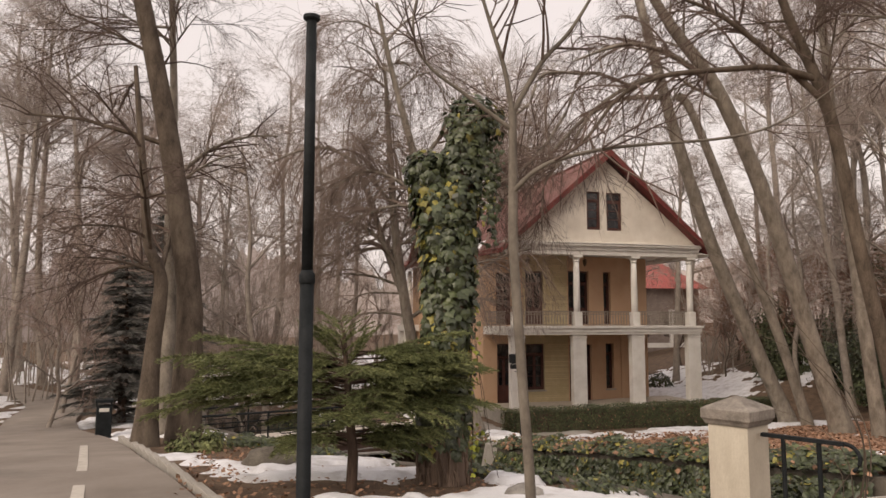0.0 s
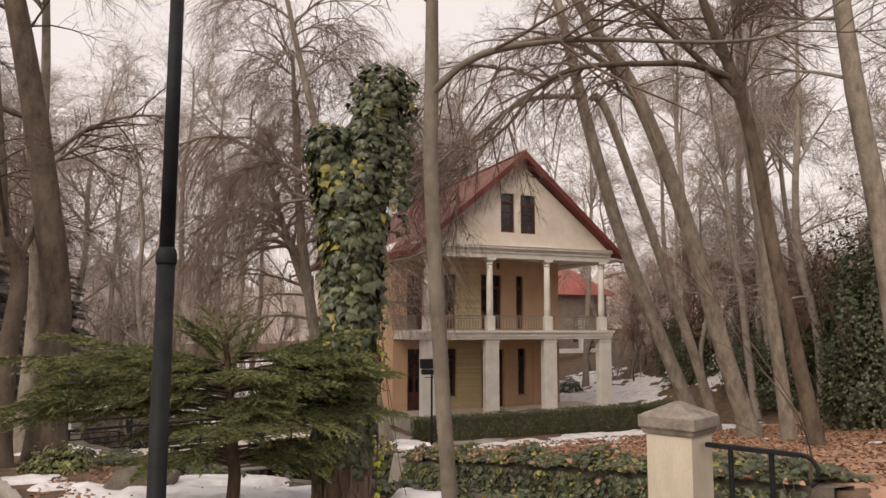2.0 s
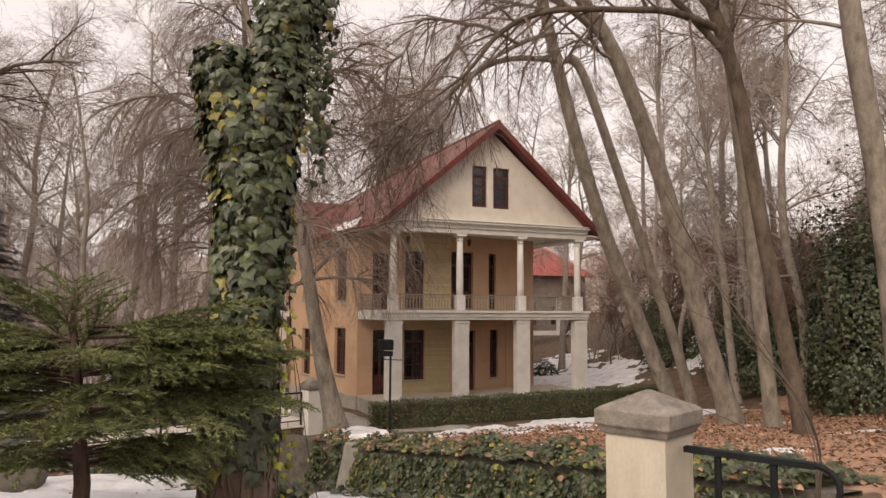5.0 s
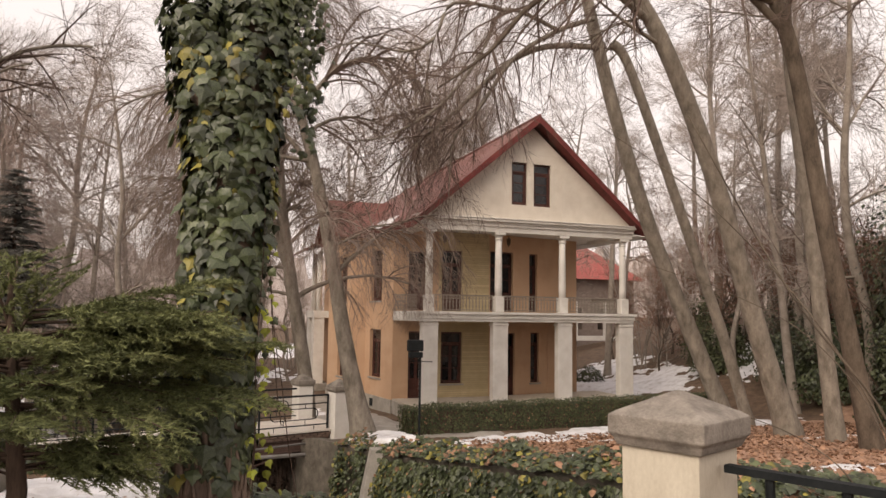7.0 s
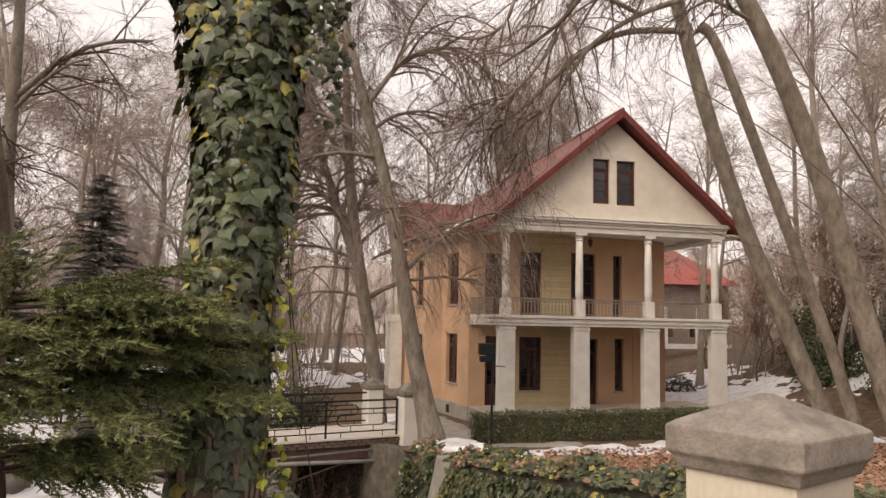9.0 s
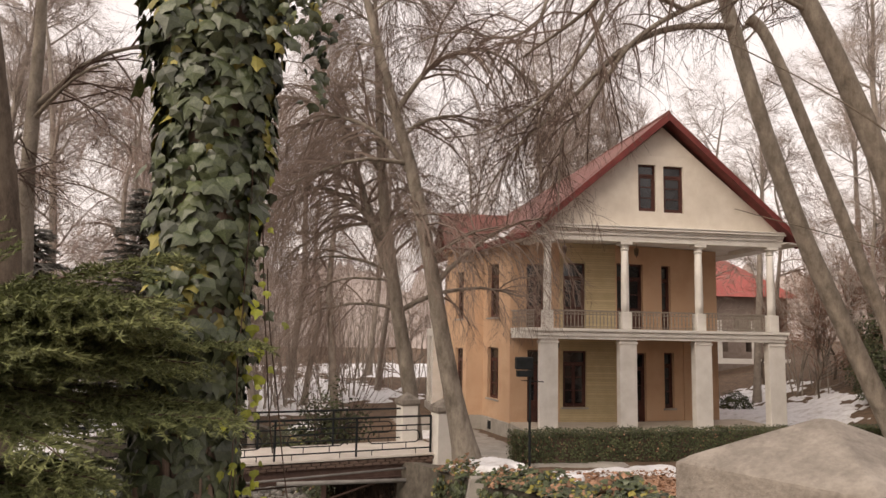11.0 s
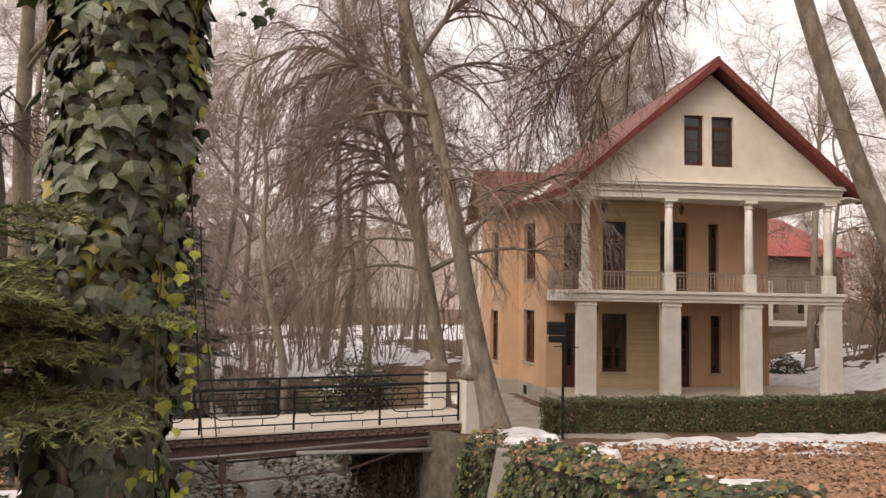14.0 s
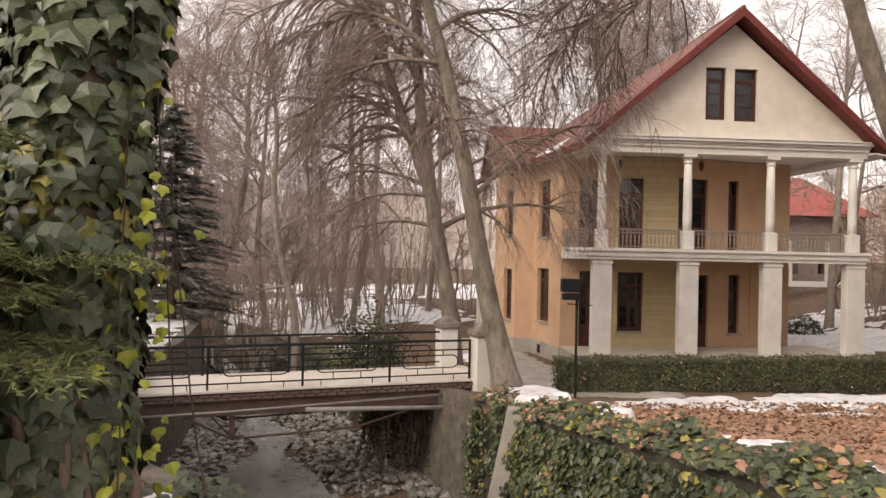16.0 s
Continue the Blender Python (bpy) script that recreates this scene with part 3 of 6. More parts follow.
vs, fs = [], []
n = 18
for i in range(n + 1):
    for j in range(7):
        f, g = 0.17 + 0.32 * i / n, 0.84 + 0.135 * j / 6
        edge = min(i, n - i, j * 2.5, (6 - j) * 4) / 4
        p = on_roof(f, g + 0.02 * noise.noise((i * 0.6, j * 0.7, 5)))
        vs.append((p.x, p.y, p.z + 0.006 + min(1, edge) * (0.05 + 0.03 * noise.noise((i * 0.5, j * 0.5, 2)))))
fs = [(i * 7 + j, i * 7 + j + 1, (i + 1) * 7 + j + 1, (i + 1) * 7 + j) for i in range(n) for j in range(6)]
tagged(raw("roof_snow", vs, fs, M_SNOW, smooth=True), "patch of old snow lying on the red roof", "snow", kind="stuff")

# ---- bridge, piers, lamp and other built things ----
BR0, BR1 = Vector((-4.25, -5.92, 0)), Vector((-11.3, -8.12, 0))
bdir = (BR1 - BR0).normalized()
bm_pose = run(BR1, BR0)
BL = (BR1 - BR0).length
bridge = thing("footbridge", "narrow footbridge with iron railings over the stream", "bridge", m=bm_pose)
bm = bmesh.new()
box(bm, -0.8, BL + 0.5, -0.1, 1.93, 0.25, 0.3)
part("deck", bm, mat("pale_deck_screed", (0.58, 0.52, 0.46), (0.72, 0.67, 0.61), 0.85, 2, 50, 0.15), bridge, "pale worn concrete deck", bevel=0.01)
bm = bmesh.new()
box(bm, -0.8, BL + 0.3, 0.0, 1.85, 0.09, 0.247)
part("slab", bm, M_BARK_DARK, bridge)
brick_bm = bmesh.new()
box(brick_bm, -0.1, 0.1, -0.05, 0.05, -0.028, 0.028)
brick_me = mesh_of("brick", brick_bm, M_PINK, bevel=0.008)
for row in range(2):
    for i in range(36):
        shared("brick", brick_me, bridge, pose(-0.4 + 0.217 * i + 0.1 * row, -0.03 + 0.006 * ((i * 7 + row * 3) % 4), 0.125 + 0.066 * row, 0, 0, ((i * 5) % 7 - 3) * 0.5))
for y in (-0.02, 1.75):
    bm = bmesh.new()
    box(bm, -0.8, BL + 0.2, y, y + 0.12, -0.21, -0.18)
    box(bm, -0.8, BL + 0.2, y + 0.045, y + 0.075, -0.18, 0.06)
    box(bm, -0.8, BL + 0.2, y, y + 0.12, 0.06, 0.087)
    part("girder", bm, M_STEEL, bridge)
bm = bmesh.new()
for y in (0.04, 1.8):
    tube(bm, [(1.3, y, -0.21), (2.2, y, -0.68), (4.7, y, -0.62), (6.3, y, -0.21)], 0.025, 6)
    for x, z in ((2.2, -0.66), (4.7, -0.6)):
        box(bm, x - 0.05, x + 0.05, y - 0.03, y + 0.03, z, -0.211)
    tube(bm, [(2.2, y, -0.66), (1.8, y, -0.21)], 0.02, 6)
part("truss", bm, M_STEEL, bridge)


def bridge_rail(y):
    r = thing("railing", "", "", m=Matrix.Translation((0, y, 0)))
    r.parent = bridge
    for nm, z, rad in (("top_rail", 1.15, 0.024), ("upper_rail", 0.95, 0.016), ("bottom_rail", 0.42, 0.016)):
        bm = bmesh.new()
        tube(bm, [(-0.5, 0, z), (BL - 0.1, 0, z)], rad, 8)
        part(nm, bm, M_IRON, r)
    n = 4
    for i in range(n + 1):
        x = BL - 0.12 - i * 1.85
        bm = bmesh.new()
        box(bm, x - 0.02, x + 0.02, -0.02, 0.02, 0.3, 1.15)
        part("post", bm, M_IRON, r)
        if i < n:
            xa, xb, zc, rr = x - 1.85 + 0.28, x - 0.28, 0.7, 0.135
            loop = [(xb - rr + rr * math.cos(a), 0, zc + rr * math.sin(a)) for a in np.linspace(-math.pi / 2, math.pi / 2, 9)] + [(xa + rr - rr * math.cos(a), 0, zc - rr * math.sin(a)) for a in np.linspace(-math.pi / 2, math.pi / 2, 9)]
            bm = bmesh.new()
            tube(bm, loop + loop[:1], 0.014, 6)
            for xx in (xa + 0.35, xb - 0.35):
                tube(bm, [(xx, 0, zc + rr), (xx, 0, 0.95)], 0.01, 6)
                tube(bm, [(xx, 0, zc - rr), (xx, 0, 0.42)], 0.01, 6)
            for xx in (xa + 0.1, xb - 0.1):
                tube(bm, [(xx, 0, 0.3), (xx, 0, 0.42)], 0.01, 6)
            part("loop", bm, M_IRON, r)


bridge_rail(0.0)
bridge_rail(1.74)
# service pipe slung along the bridge
pipe = thing("service_pipe", "grey steel pipe slung under the edge of the footbridge", "pipe", m=bm_pose)
bm = bmesh.new()
tube(bm, [(3.6, -0.2, -0.14), (5.2, -0.22, -0.2), (7.7, -0.22, -0.3)], 0.05, 10)
part("pipe", bm, M_PIPE, pipe, smooth=True)
bm = bmesh.new()
tube(bm, [(-0.6, -0.17, -0.12), (2.0, -0.18, -0.1), (7.3, -0.18, 0.03)], 0.025, 8)
part("thin_pipe", bm, M_PIPE, pipe, smooth=True)


def capped_pier(name, label, m, a, h, cap, ridge, mb, mc, group=""):
    p = thing(name, label, "pier", group, m=m)
    bm = bmesh.new()
    box(bm, -a / 2, a / 2, -a / 2, a / 2, 0, h)
    bmesh.ops.subdivide_edges(bm, edges=list(bm.edges), cuts=2, use_grid_fill=True)
    part("shaft", bm, mb, p, bevel=0.0)
    bm = bmesh.new()
    c = cap / 2
    rows = [(a / 2 + 0.02, h + 0.001), (a / 2 + 0.035, h + 0.04), (c, h + 0.06), (c, h + 0.15), (c - 0.03, h + 0.17), (0.018, h + ridge)]
    rings = [[bm.verts.new((sx * r, sy * r, z)) for sx, sy in ((-1, -1), (1, -1), (1, 1), (-1, 1))] for r, z in rows]
    bm.faces.new(rings[0][::-1]), bm.faces.new(rings[-1])
    for u, v in zip(rings, rings[1:]):
        for j in range(4):
            bm.faces.new((u[j], u[(j + 1) % 4], v[(j + 1) % 4], v[j]))
    part("cap", bm, mc, p, "weathered pyramid cap", bevel=0.008)
    return p


gate = capped_pier("gate_pier", "square rendered gate pier with a grey pyramid cap", pose(-5.565, -21.69, 1.2, 0, 0, 25), 0.40, 1.42, 0.505, 0.27, M_PIER, M_CAPSTONE)
BZ = math.degrees(math.atan2(bdir.y, bdir.x))
capped_pier("bridge_pier", "white painted bridge pier with a pointed cap", pose(-4.08, -5.95, 0.0, 0, 0, BZ), 0.42, 1.22, 0.52, 0.33, M_WHITE, M_CAPSTONE, "bridge end piers")
capped_pier("bridge_pier", "white painted bridge pier with a pointed cap", pose(-4.75, -4.2, 0.0, 0, 0, BZ), 0.42, 1.22, 0.52, 0.33, M_WHITE, M_CAPSTONE, "bridge end piers")

# Iron rail running on from the gate pier, with a curled end.
rail = thing("iron_handrail", "dark painted iron handrail with a curled end fixed to the pier", "handrail", m=pose(-5.46, -21.9, 0, 0, 0, -65))
bm = bmesh.new()
box(bm, 0.0, 0.74, -0.03, 0.03, 2.53, 2.565)
tube(bm, [(0.73, 0, 2.548)] + [(0.74 + 0.12 * math.sin(a), 0, 2.43 + 0.12 * math.cos(a)) for a in np.linspace(0, 2.6, 9)], 0.018, 8)
part("top_rail", bm, M_IRON, rail)
for x in (0.2, 0.52):
    bm = bmesh.new()
    tube(bm, [(x, 0, 1.3), (x, 0, 2.53)], 0.022, 8)
    part("post", bm, M_IRON, rail)

# Lamp column on the verge.
lamp = thing("lamp_column", "tall slim dark green steel lamp column on the verge", "lamp post", m=pose(-9.73, -21.55, 1.5))
bm = bmesh.new()
lathe(bm, [(0.09, 0), (0.09, 0.5), (0.062, 0.56), (0.06, 2.45)], 14)
part("lower_tube", bm, M_IRON, lamp, smooth=True)
bm = bmesh.new()
lathe(bm, [(0.064, 2.44), (0.07, 2.46), (0.07, 2.52), (0.05, 2.56)], 14)
part("collar", bm, M_IRON, lamp, smooth=True)
bm = bmesh.new()
lathe(bm, [(0.05, 2.55), (0.046, 4.8)], 14)
part("upper_tube", bm, M_IRON, lamp, smooth=True)
bm = bmesh.new()
lathe(bm, [(0.05, 4.8), (0.075, 4.82), (0.075, 4.85), (0.02, 4.87)], 14)
part("cap", bm, M_IRON, lamp)

# Floodlight post by the hedge.
fl = thing("garden_floodlight", "black box floodlight on a slim post by the hedge", "floodlight", m=pose(-2.3, -7.25, 0.1))
bm = bmesh.new()
tube(bm, [(0, 0, 0), (0, 0, 2.1)], 0.03, 8)
part("post", bm, M_IRON, fl)
bm = bmesh.new()
box(bm, -0.33, 0.05, -0.12, 0.12, 2.22, 2.5)
part("housing", bm, M_IRON, fl, bevel=0.03)
bm = bmesh.new()
box(bm, -0.3, 0.04, -0.1, 0.1, 2.06, 2.2)
part("ballast_box", bm, M_IRON, fl, bevel=0.02)
bm = bmesh.new()
tube(bm, [(-0.2, 0, 1.98), (0.32, 0, 1.95)], 0.012, 6)
part("arm", bm, M_IRON, fl)

# Litter bin beside the road.
bn = thing("litter_bin", "dark upright litter bin at the edge of the road", "litter bin", m=pose(-13.3, -10.1, 1.0, 0, 0, 12))
bm = bmesh.new()
box(bm, -0.16, 0.16, -0.16, 0.16, 0, 0.72)
part("body", bm, M_IRON, bn, bevel=0.02)
bm = bmesh.new()
box(bm, -0.18, 0.18, -0.18, 0.18, 0.8, 0.86)
for sx in (-1, 1):
    for sy in (-1, 1):
        box(bm, sx * 0.15 - 0.015, sx * 0.15 + 0.015, sy * 0.15 - 0.015, sy * 0.15 + 0.015, 0.7, 0.8)
part("lid", bm, M_IRON, bn)
bm = bmesh.new()
box(bm, -0.1, 0.1, -0.166, -0.161, 0.6, 0.68)
part("label_plate", bm, M_WHITE, bn, "small pale plate")
# ground spike light
sp = thing("bollard_stub", "short dark metal stub post in the soil", "bollard", m=pose(-10.75, -19.6, 1.55))
bm = bmesh.new()
tube(bm, [(0, 0, 0), (0, 0, 0.2)], 0.03, 8)
part("stub", bm, M_IRON, sp)

# Small house with a red roof behind the villa.
back = thing("outbuilding", "far outbuilding with a red hipped roof behind the villa", "house", m=pose(17.6, 26, 1.0))
bm = bmesh.new()
wall_mesh(bm, 9, -1.5, 5.2, [(1.2, 2.0, 1.2, 2.9), (3.4, 4.2, 1.2, 2.9), (5.6, 6.4, 1.2, 2.9), (1.2, 2.0, 3.6, 4.9)], 6)
part("wall", bm, mat("grey_brick", (0.18, 0.14, 0.12), (0.27, 0.22, 0.19), 0.9, 3, 40), back)
bm = bmesh.new()
vs = [bm.verts.new(p) for p in ((-0.7, -0.7, 5.2), (9.7, -0.7, 5.2), (9.7, 6.7, 5.2), (-0.7, 6.7, 5.2), (3, 3, 8.2), (6, 3, 8.2))]
for q in ((0, 1, 5, 4), (1, 2, 5), (2, 3, 4, 5), (3, 0, 4), (3, 2, 1, 0)):
    bm.faces.new([vs[i] for i in q])
part("roof", bm, mat("bright_red_roof", (0.3, 0.07, 0.06), (0.42, 0.12, 0.1), 0.6, 2, 30, 0.1), back)
bm = bmesh.new()
box(bm, -1.5, 7, -3.2, -2.9, 0.45, 0.8)
part("porch_edge", bm, M_WHITE, back)
for x in (-1.2, 1.6, 4.4):
    bm = bmesh.new()
    box(bm, x, x + 0.4, -3.1, -2.7, 0.81, 3.4)
    part("column", bm, M_WHITE, back)

# ---- trees ----
class Wood:
    """Collects tapered round branches as plain vertex and face lists."""

    def __init__(self, seed):
        self.v, self.f, self.rng = [], [], random.Random(seed)

    def limb(self, pts, radii, sides, tip=False):
        base = len(self.v)
        n = len(pts)
        for i, p in enumerate(pts):
            if tip and i == n - 1:
                self.v.append(tuple(p))
                break
            a, b = pts[max(i - 1, 0)], pts[min(i + 1, n - 1)]
            dx, dy, dz = b[0] - a[0], b[1] - a[1], b[2] - a[2]
            ln = math.sqrt(dx * dx + dy * dy + dz * dz) or 1e-6
            dx, dy, dz = dx / ln, dy / ln, dz / ln
            if abs(dz) < 0.9:
                sx, sy, sz = dy, -dx, 0.0
            else:
                sx, sy, sz = 0.0, dz, -dy
            sl = math.sqrt(sx * sx + sy * sy + sz * sz)
            sx, sy, sz = sx / sl, sy / sl, sz / sl
            ux, uy, uz = dy * sz - dz * sy, dz * sx - dx * sz, dx * sy - dy * sx
            r = radii[i]
            for j in range(sides):
                c, s = RING[sides][j]
                self.v.append((p[0] + r * (c * sx + s * ux), p[1] + r * (c * sy + s * uy), p[2] + r * (c * sz + s * uz)))
        for i in range(n - 1):
            for j in range(sides):
                k = (j + 1) % sides
                if tip and i == n - 2:
                    self.f.append((base + i * sides + j, base + i * sides + k, base + (n - 1) * sides))
                    continue
                self.f.append((base + i * sides + j, base + i * sides + k, base + (i + 1) * sides + k, base + (i + 1) * sides + j))

    def path(self, p, d, length, segs, wander, droop):
        """A wandering line from p along d; droop pulls it down (or up where negative) towards its end."""
        rng = self.rng
        x, y, z = p
        dx, dy, dz = d
        out = [(x, y, z)]
        st = length / segs
        for i in range(segs):
            dx += rng.uniform(-wander, wander)
            dy += rng.uniform(-wander, wander)
            dz += rng.uniform(-wander, wander) - droop * (i + 1) / segs
            ln = math.sqrt(dx * dx + dy * dy + dz * dz) or 1e-6
            dx, dy, dz = dx / ln, dy / ln, dz / ln
            x, y, z = x + dx * st, y + dy * st, z + dz * st
            out.append((x, y, z))
        return out


RING = {n: [(math.cos(2 * math.pi * j / n), math.sin(2 * math.pi * j / n)) for j in range(n)] for n in range(3, 17)}


def side_way(rng, d, spread):
    """A direction that leaves d at about the given angle, to any side."""
    a = Vector(d)
    s = a.orthogonal().normalized()
    s.rotate(Matrix.Rotation(rng.uniform(0, 2 * math.pi), 3, a))
    ang = radians(rng.uniform(spread * 0.6, spread * 1.3))
    return tuple((math.cos(ang) * a + math.sin(ang) * s).normalized())


def spray(bark, twig, pts, radii, level, plan, fat=1.0):
    """Side branches along a limb; plan gives, level by level: count, length, spread, droop, segments, sides, wander."""
    if level >= len(plan):
        return
    count, length, spread, droop, segs, sides, wander, start = plan[level]
    rng = bark.rng
    n = len(pts) - 1
    for _ in range(count if isinstance(count, int) else max(1, int(rng.gauss(count, 1)))):
        f = start + (1 - start) * rng.random() ** 0.8
        i = min(n - 1, int(f * n))
        g = f * n - i
        a, b = pts[i], pts[i + 1]
        p = tuple(a[k] + g * (b[k] - a[k]) for k in range(3))
        d = Vector((b[0] - a[0], b[1] - a[1], b[2] - a[2])).normalized()
        ln = length * rng.uniform(0.55, 1.25) * (1.15 - 0.5 * f)
        q = bark.path(p, side_way(rng, d, spread), ln, segs, wander, droop) if level else bark.path(p, side_way(rng, d, spread), ln, segs, wander, droop)
        r0 = min(radii[i] * 0.62, ln * 0.02 + 0.003) if level < 2 else min(radii[i] * 0.85, 0.0062 * fat)
        r1 = max(0.002 * fat, r0 * 0.35)
        rr = [r0 + (r1 - r0) * k / segs for k in range(segs + 1)]
        (bark if level < 1 else twig).limb(q, rr, sides, tip=level > 0)
        spray(bark, twig, q, rr, level + 1, plan, fat)


def resample(pts, radii, per):
    out, rad = [], []
    n = len(pts)
    for i in range(n - 1):
        p0, p1, p2, p3 = (Vector(pts[max(0, min(n - 1, i + k))]) for k in (-1, 0, 1, 2))
        for s in range(per):
            t = s / per
            out.append(tuple(0.5 * (2 * p1 + (p2 - p0) * t + (2 * p0 - 5 * p1 + 4 * p2 - p3) * t * t + (3 * p1 - p0 - 3 * p2 + p3) * t ** 3)))
            rad.append(radii[i] + t * (radii[i + 1] - radii[i]))
    return out + [tuple(pts[-1])], rad + [radii[-1]]


def tree(name, label, trunk, radii, plan, seed, bark=None, twig=None, sides=12, limbs=(), rough=0.06, group="", z_flare=0.35, limb_plan=None, fat=1.0):
    """A bare tree: a trunk through given points, extra limbs with their own lines, and sprays of branches and twigs."""
    t = thing(name, label, "tree", group, m=Matrix.Translation(trunk[0]))
    o = Vector(trunk[0])
    local = [tuple(Vector(p) - o) for p in trunk]
    w, tw = Wood(seed), Wood(seed + 500)
    pts, rad = resample(local, radii, 6)
    rad = [r * (1 + z_flare * math.exp(-max(0, p[2]) / 0.35)) * (1 + rough * noise.noise((p[2] * 2.1, seed, 0))) for r, p in zip(rad, pts)]
    pts = [(p[0], p[1], p[2])for p in pts]
    pts[0] = (pts[0][0], pts[0][1], pts[0][2] - 0.3)
    w.limb(pts, rad, sides)
    part_b = Wood(seed + 90)
    spray(part_b, tw, pts, rad, 0, plan, fat)
    for lp, lr in limbs:
        lq, lrad = resample([tuple(Vector(p) - o) for p in lp], lr, 5)
        part_b.limb(lq, lrad, 8)
        spray(part_b, tw, lq, lrad, 1, limb_plan or plan, fat)
    raw("trunk", w.v, w.f, bark or M_BARK, t, smooth=True)
    if part_b.v:
        tagged(raw("branchwork", part_b.v, part_b.f, bark or M_BARK, t, smooth=True), kind="stuff")
    if tw.v:
        tagged(raw("crown", tw.v, tw.f, twig or M_TWIG, t), kind="stuff")
    return t


#          count length spread droop segs sides wander start
OPEN = [(13, 3.2, 55, 0.08, 5, 5, 0.12, 0.36), (10, 1.8, 50, 0.15, 4, 3, 0.16, 0.15), (9, 0.9, 45, 0.18, 3, 3, 0.2, 0.1), (4, 0.45, 45, 0.15, 1, 3, 0.2, 0.15)]
FEW = [(8, 2.6, 55, 0.05, 5, 5, 0.12, 0.55), (9, 1.5, 50, 0.12, 4, 3, 0.16, 0.15), (8, 0.8, 45, 0.16, 3, 3, 0.2, 0.1), (4, 0.4, 45, 0.15, 1, 3, 0.2, 0.15)]
WEEP = [(15, 3.4, 60, 0.2, 6, 5, 0.12, 0.36), (10, 2.2, 50, 0.45, 5, 3, 0.14, 0.12), (10, 1.3, 40, 0.5, 3, 3, 0.14, 0.08), (5, 0.6, 35, 0.3, 2, 3, 0.16, 0.15)]

CURTAIN = [(1, 1, 50, 0, 3, 3, 0.1, 0.5), (34, 2.6, 48, 0.62, 5, 3, 0.13, 0.12), (9, 1.4, 36, 0.6, 3, 3, 0.14, 0.1), (4, 0.6, 32, 0.35, 1, 3, 0.16, 0.15)]
LACE = [(1, 1, 50, 0, 3, 3, 0.1, 0.5), (26, 2.0, 50, 0.28, 5, 3, 0.15, 0.1), (10, 1.0, 42, 0.3, 3, 3, 0.16, 0.1), (5, 0.45, 40, 0.25, 1, 3, 0.18, 0.15)]
# Leaning planes on the terrace.
LIMBS_A = [([(3.2, -6.7, 11.16), (1.39, -6.95, 10.84), (-0.04, -7.2, 10.01), (-1.54, -7.45, 8.5), (-2.68, -7.7, 7.43), (-3.37, -7.95, 6.44), (-3.78, -8.2, 5.63)], [0.1, 0.085, 0.07, 0.05, 0.035, 0.02, 0.008]),
           ([(2.95, -6.9, 11.92), (1.62, -7.1, 11.26), (0.2, -7.3, 10.2), (-0.87, -7.5, 8.66), (-1.62, -7.7, 7.75), (-1.82, -7.9, 6.65), (-1.89, -8.1, 5.48)], [0.08, 0.07, 0.06, 0.045, 0.03, 0.018, 0.007]),
           ([(1.7, -7.1, 11.3), (-0.35, -8.0, 11.23), (-1.12, -8.2, 9.86), (-1.97, -8.4, 8.67), (-2.79, -8.6, 7.92), (-3.8, -8.8, 7.31), (-4.77, -9.0, 7.08)], [0.06, 0.055, 0.05, 0.04, 0.03, 0.02, 0.008]),
           ([(-0.3, -8.0, 11.2), (-2.16, -9.0, 10.7), (-2.65, -9.0, 9.77), (-3.38, -9.0, 9.34), (-4.58, -9.0, 9.37), (-5.73, -9.0, 8.8)], [0.05, 0.045, 0.04, 0.03, 0.02, 0.008])]
LEAN = "leaning plane tree with pale grey bark on the leafy terrace"
tree("plane_tree", LEAN, [(7.72, -6.6, 0.1), (6.69, -6.6, 2.26), (4.99, -6.6, 5.97), (3.74, -6.6, 9.62), (2.8, -6.6, 13.08), (2.07, -6.6, 15.8)], [0.26, 0.24, 0.22, 0.2, 0.17, 0.12], FEW, 11, limb_plan=LACE, bark=M_BARK_PALE, group="leaning planes",
     limbs=LIMBS_A)
tree("plane_tree", "slim leaning plane with a broken top on the terrace", [(7.48, -7.8, 0.1), (6.62, -7.8, 2.67), (5.77, -7.8, 4.82), (4.51, -7.8, 7.98), (3.48, -7.8, 10.38), (3.0, -7.8, 10.85)], [0.17, 0.155, 0.15, 0.14, 0.13, 0.14], [(2, 1.0, 55, 0.0, 4, 4, 0.2, 0.6), (3, 0.6, 50, 0.1, 3, 3, 0.2, 0.2)], 12, M_BARK_PALE, group="leaning planes")
tree("plane_tree", LEAN, [(6.48, -10.3, 0.25), (5.57, -10.3, 2.77), (4.17, -10.3, 7.02), (2.68, -10.3, 10.2), (1.32, -10.3, 11.87), (0.3, -10.3, 13.3)], [0.31, 0.25, 0.22, 0.2, 0.16, 0.1], FEW, 13, limb_plan=LACE, bark=M_BARK_PALE, group="leaning planes",
     limbs=[([(2.5, -10.3, 10.4), (1.0, -10.6, 11.0), (-0.6, -11, 11.0), (-2.4, -11.4, 10.2)], [0.1, 0.08, 0.06, 0.02])])
tree("plane_tree", "tall plane tree with mottled grey bark on the terrace", [(5.24, -12.8, 0.5), (4.96, -12.8, 2.86), (4.68, -12.8, 5.38), (4.28, -12.8, 8.49), (4.13, -12.8, 10.66), (3.9, -12.8, 13.5)], [0.19, 0.165, 0.15, 0.13, 0.11, 0.07], FEW, 14, M_BARK_PALE, group="leaning planes")
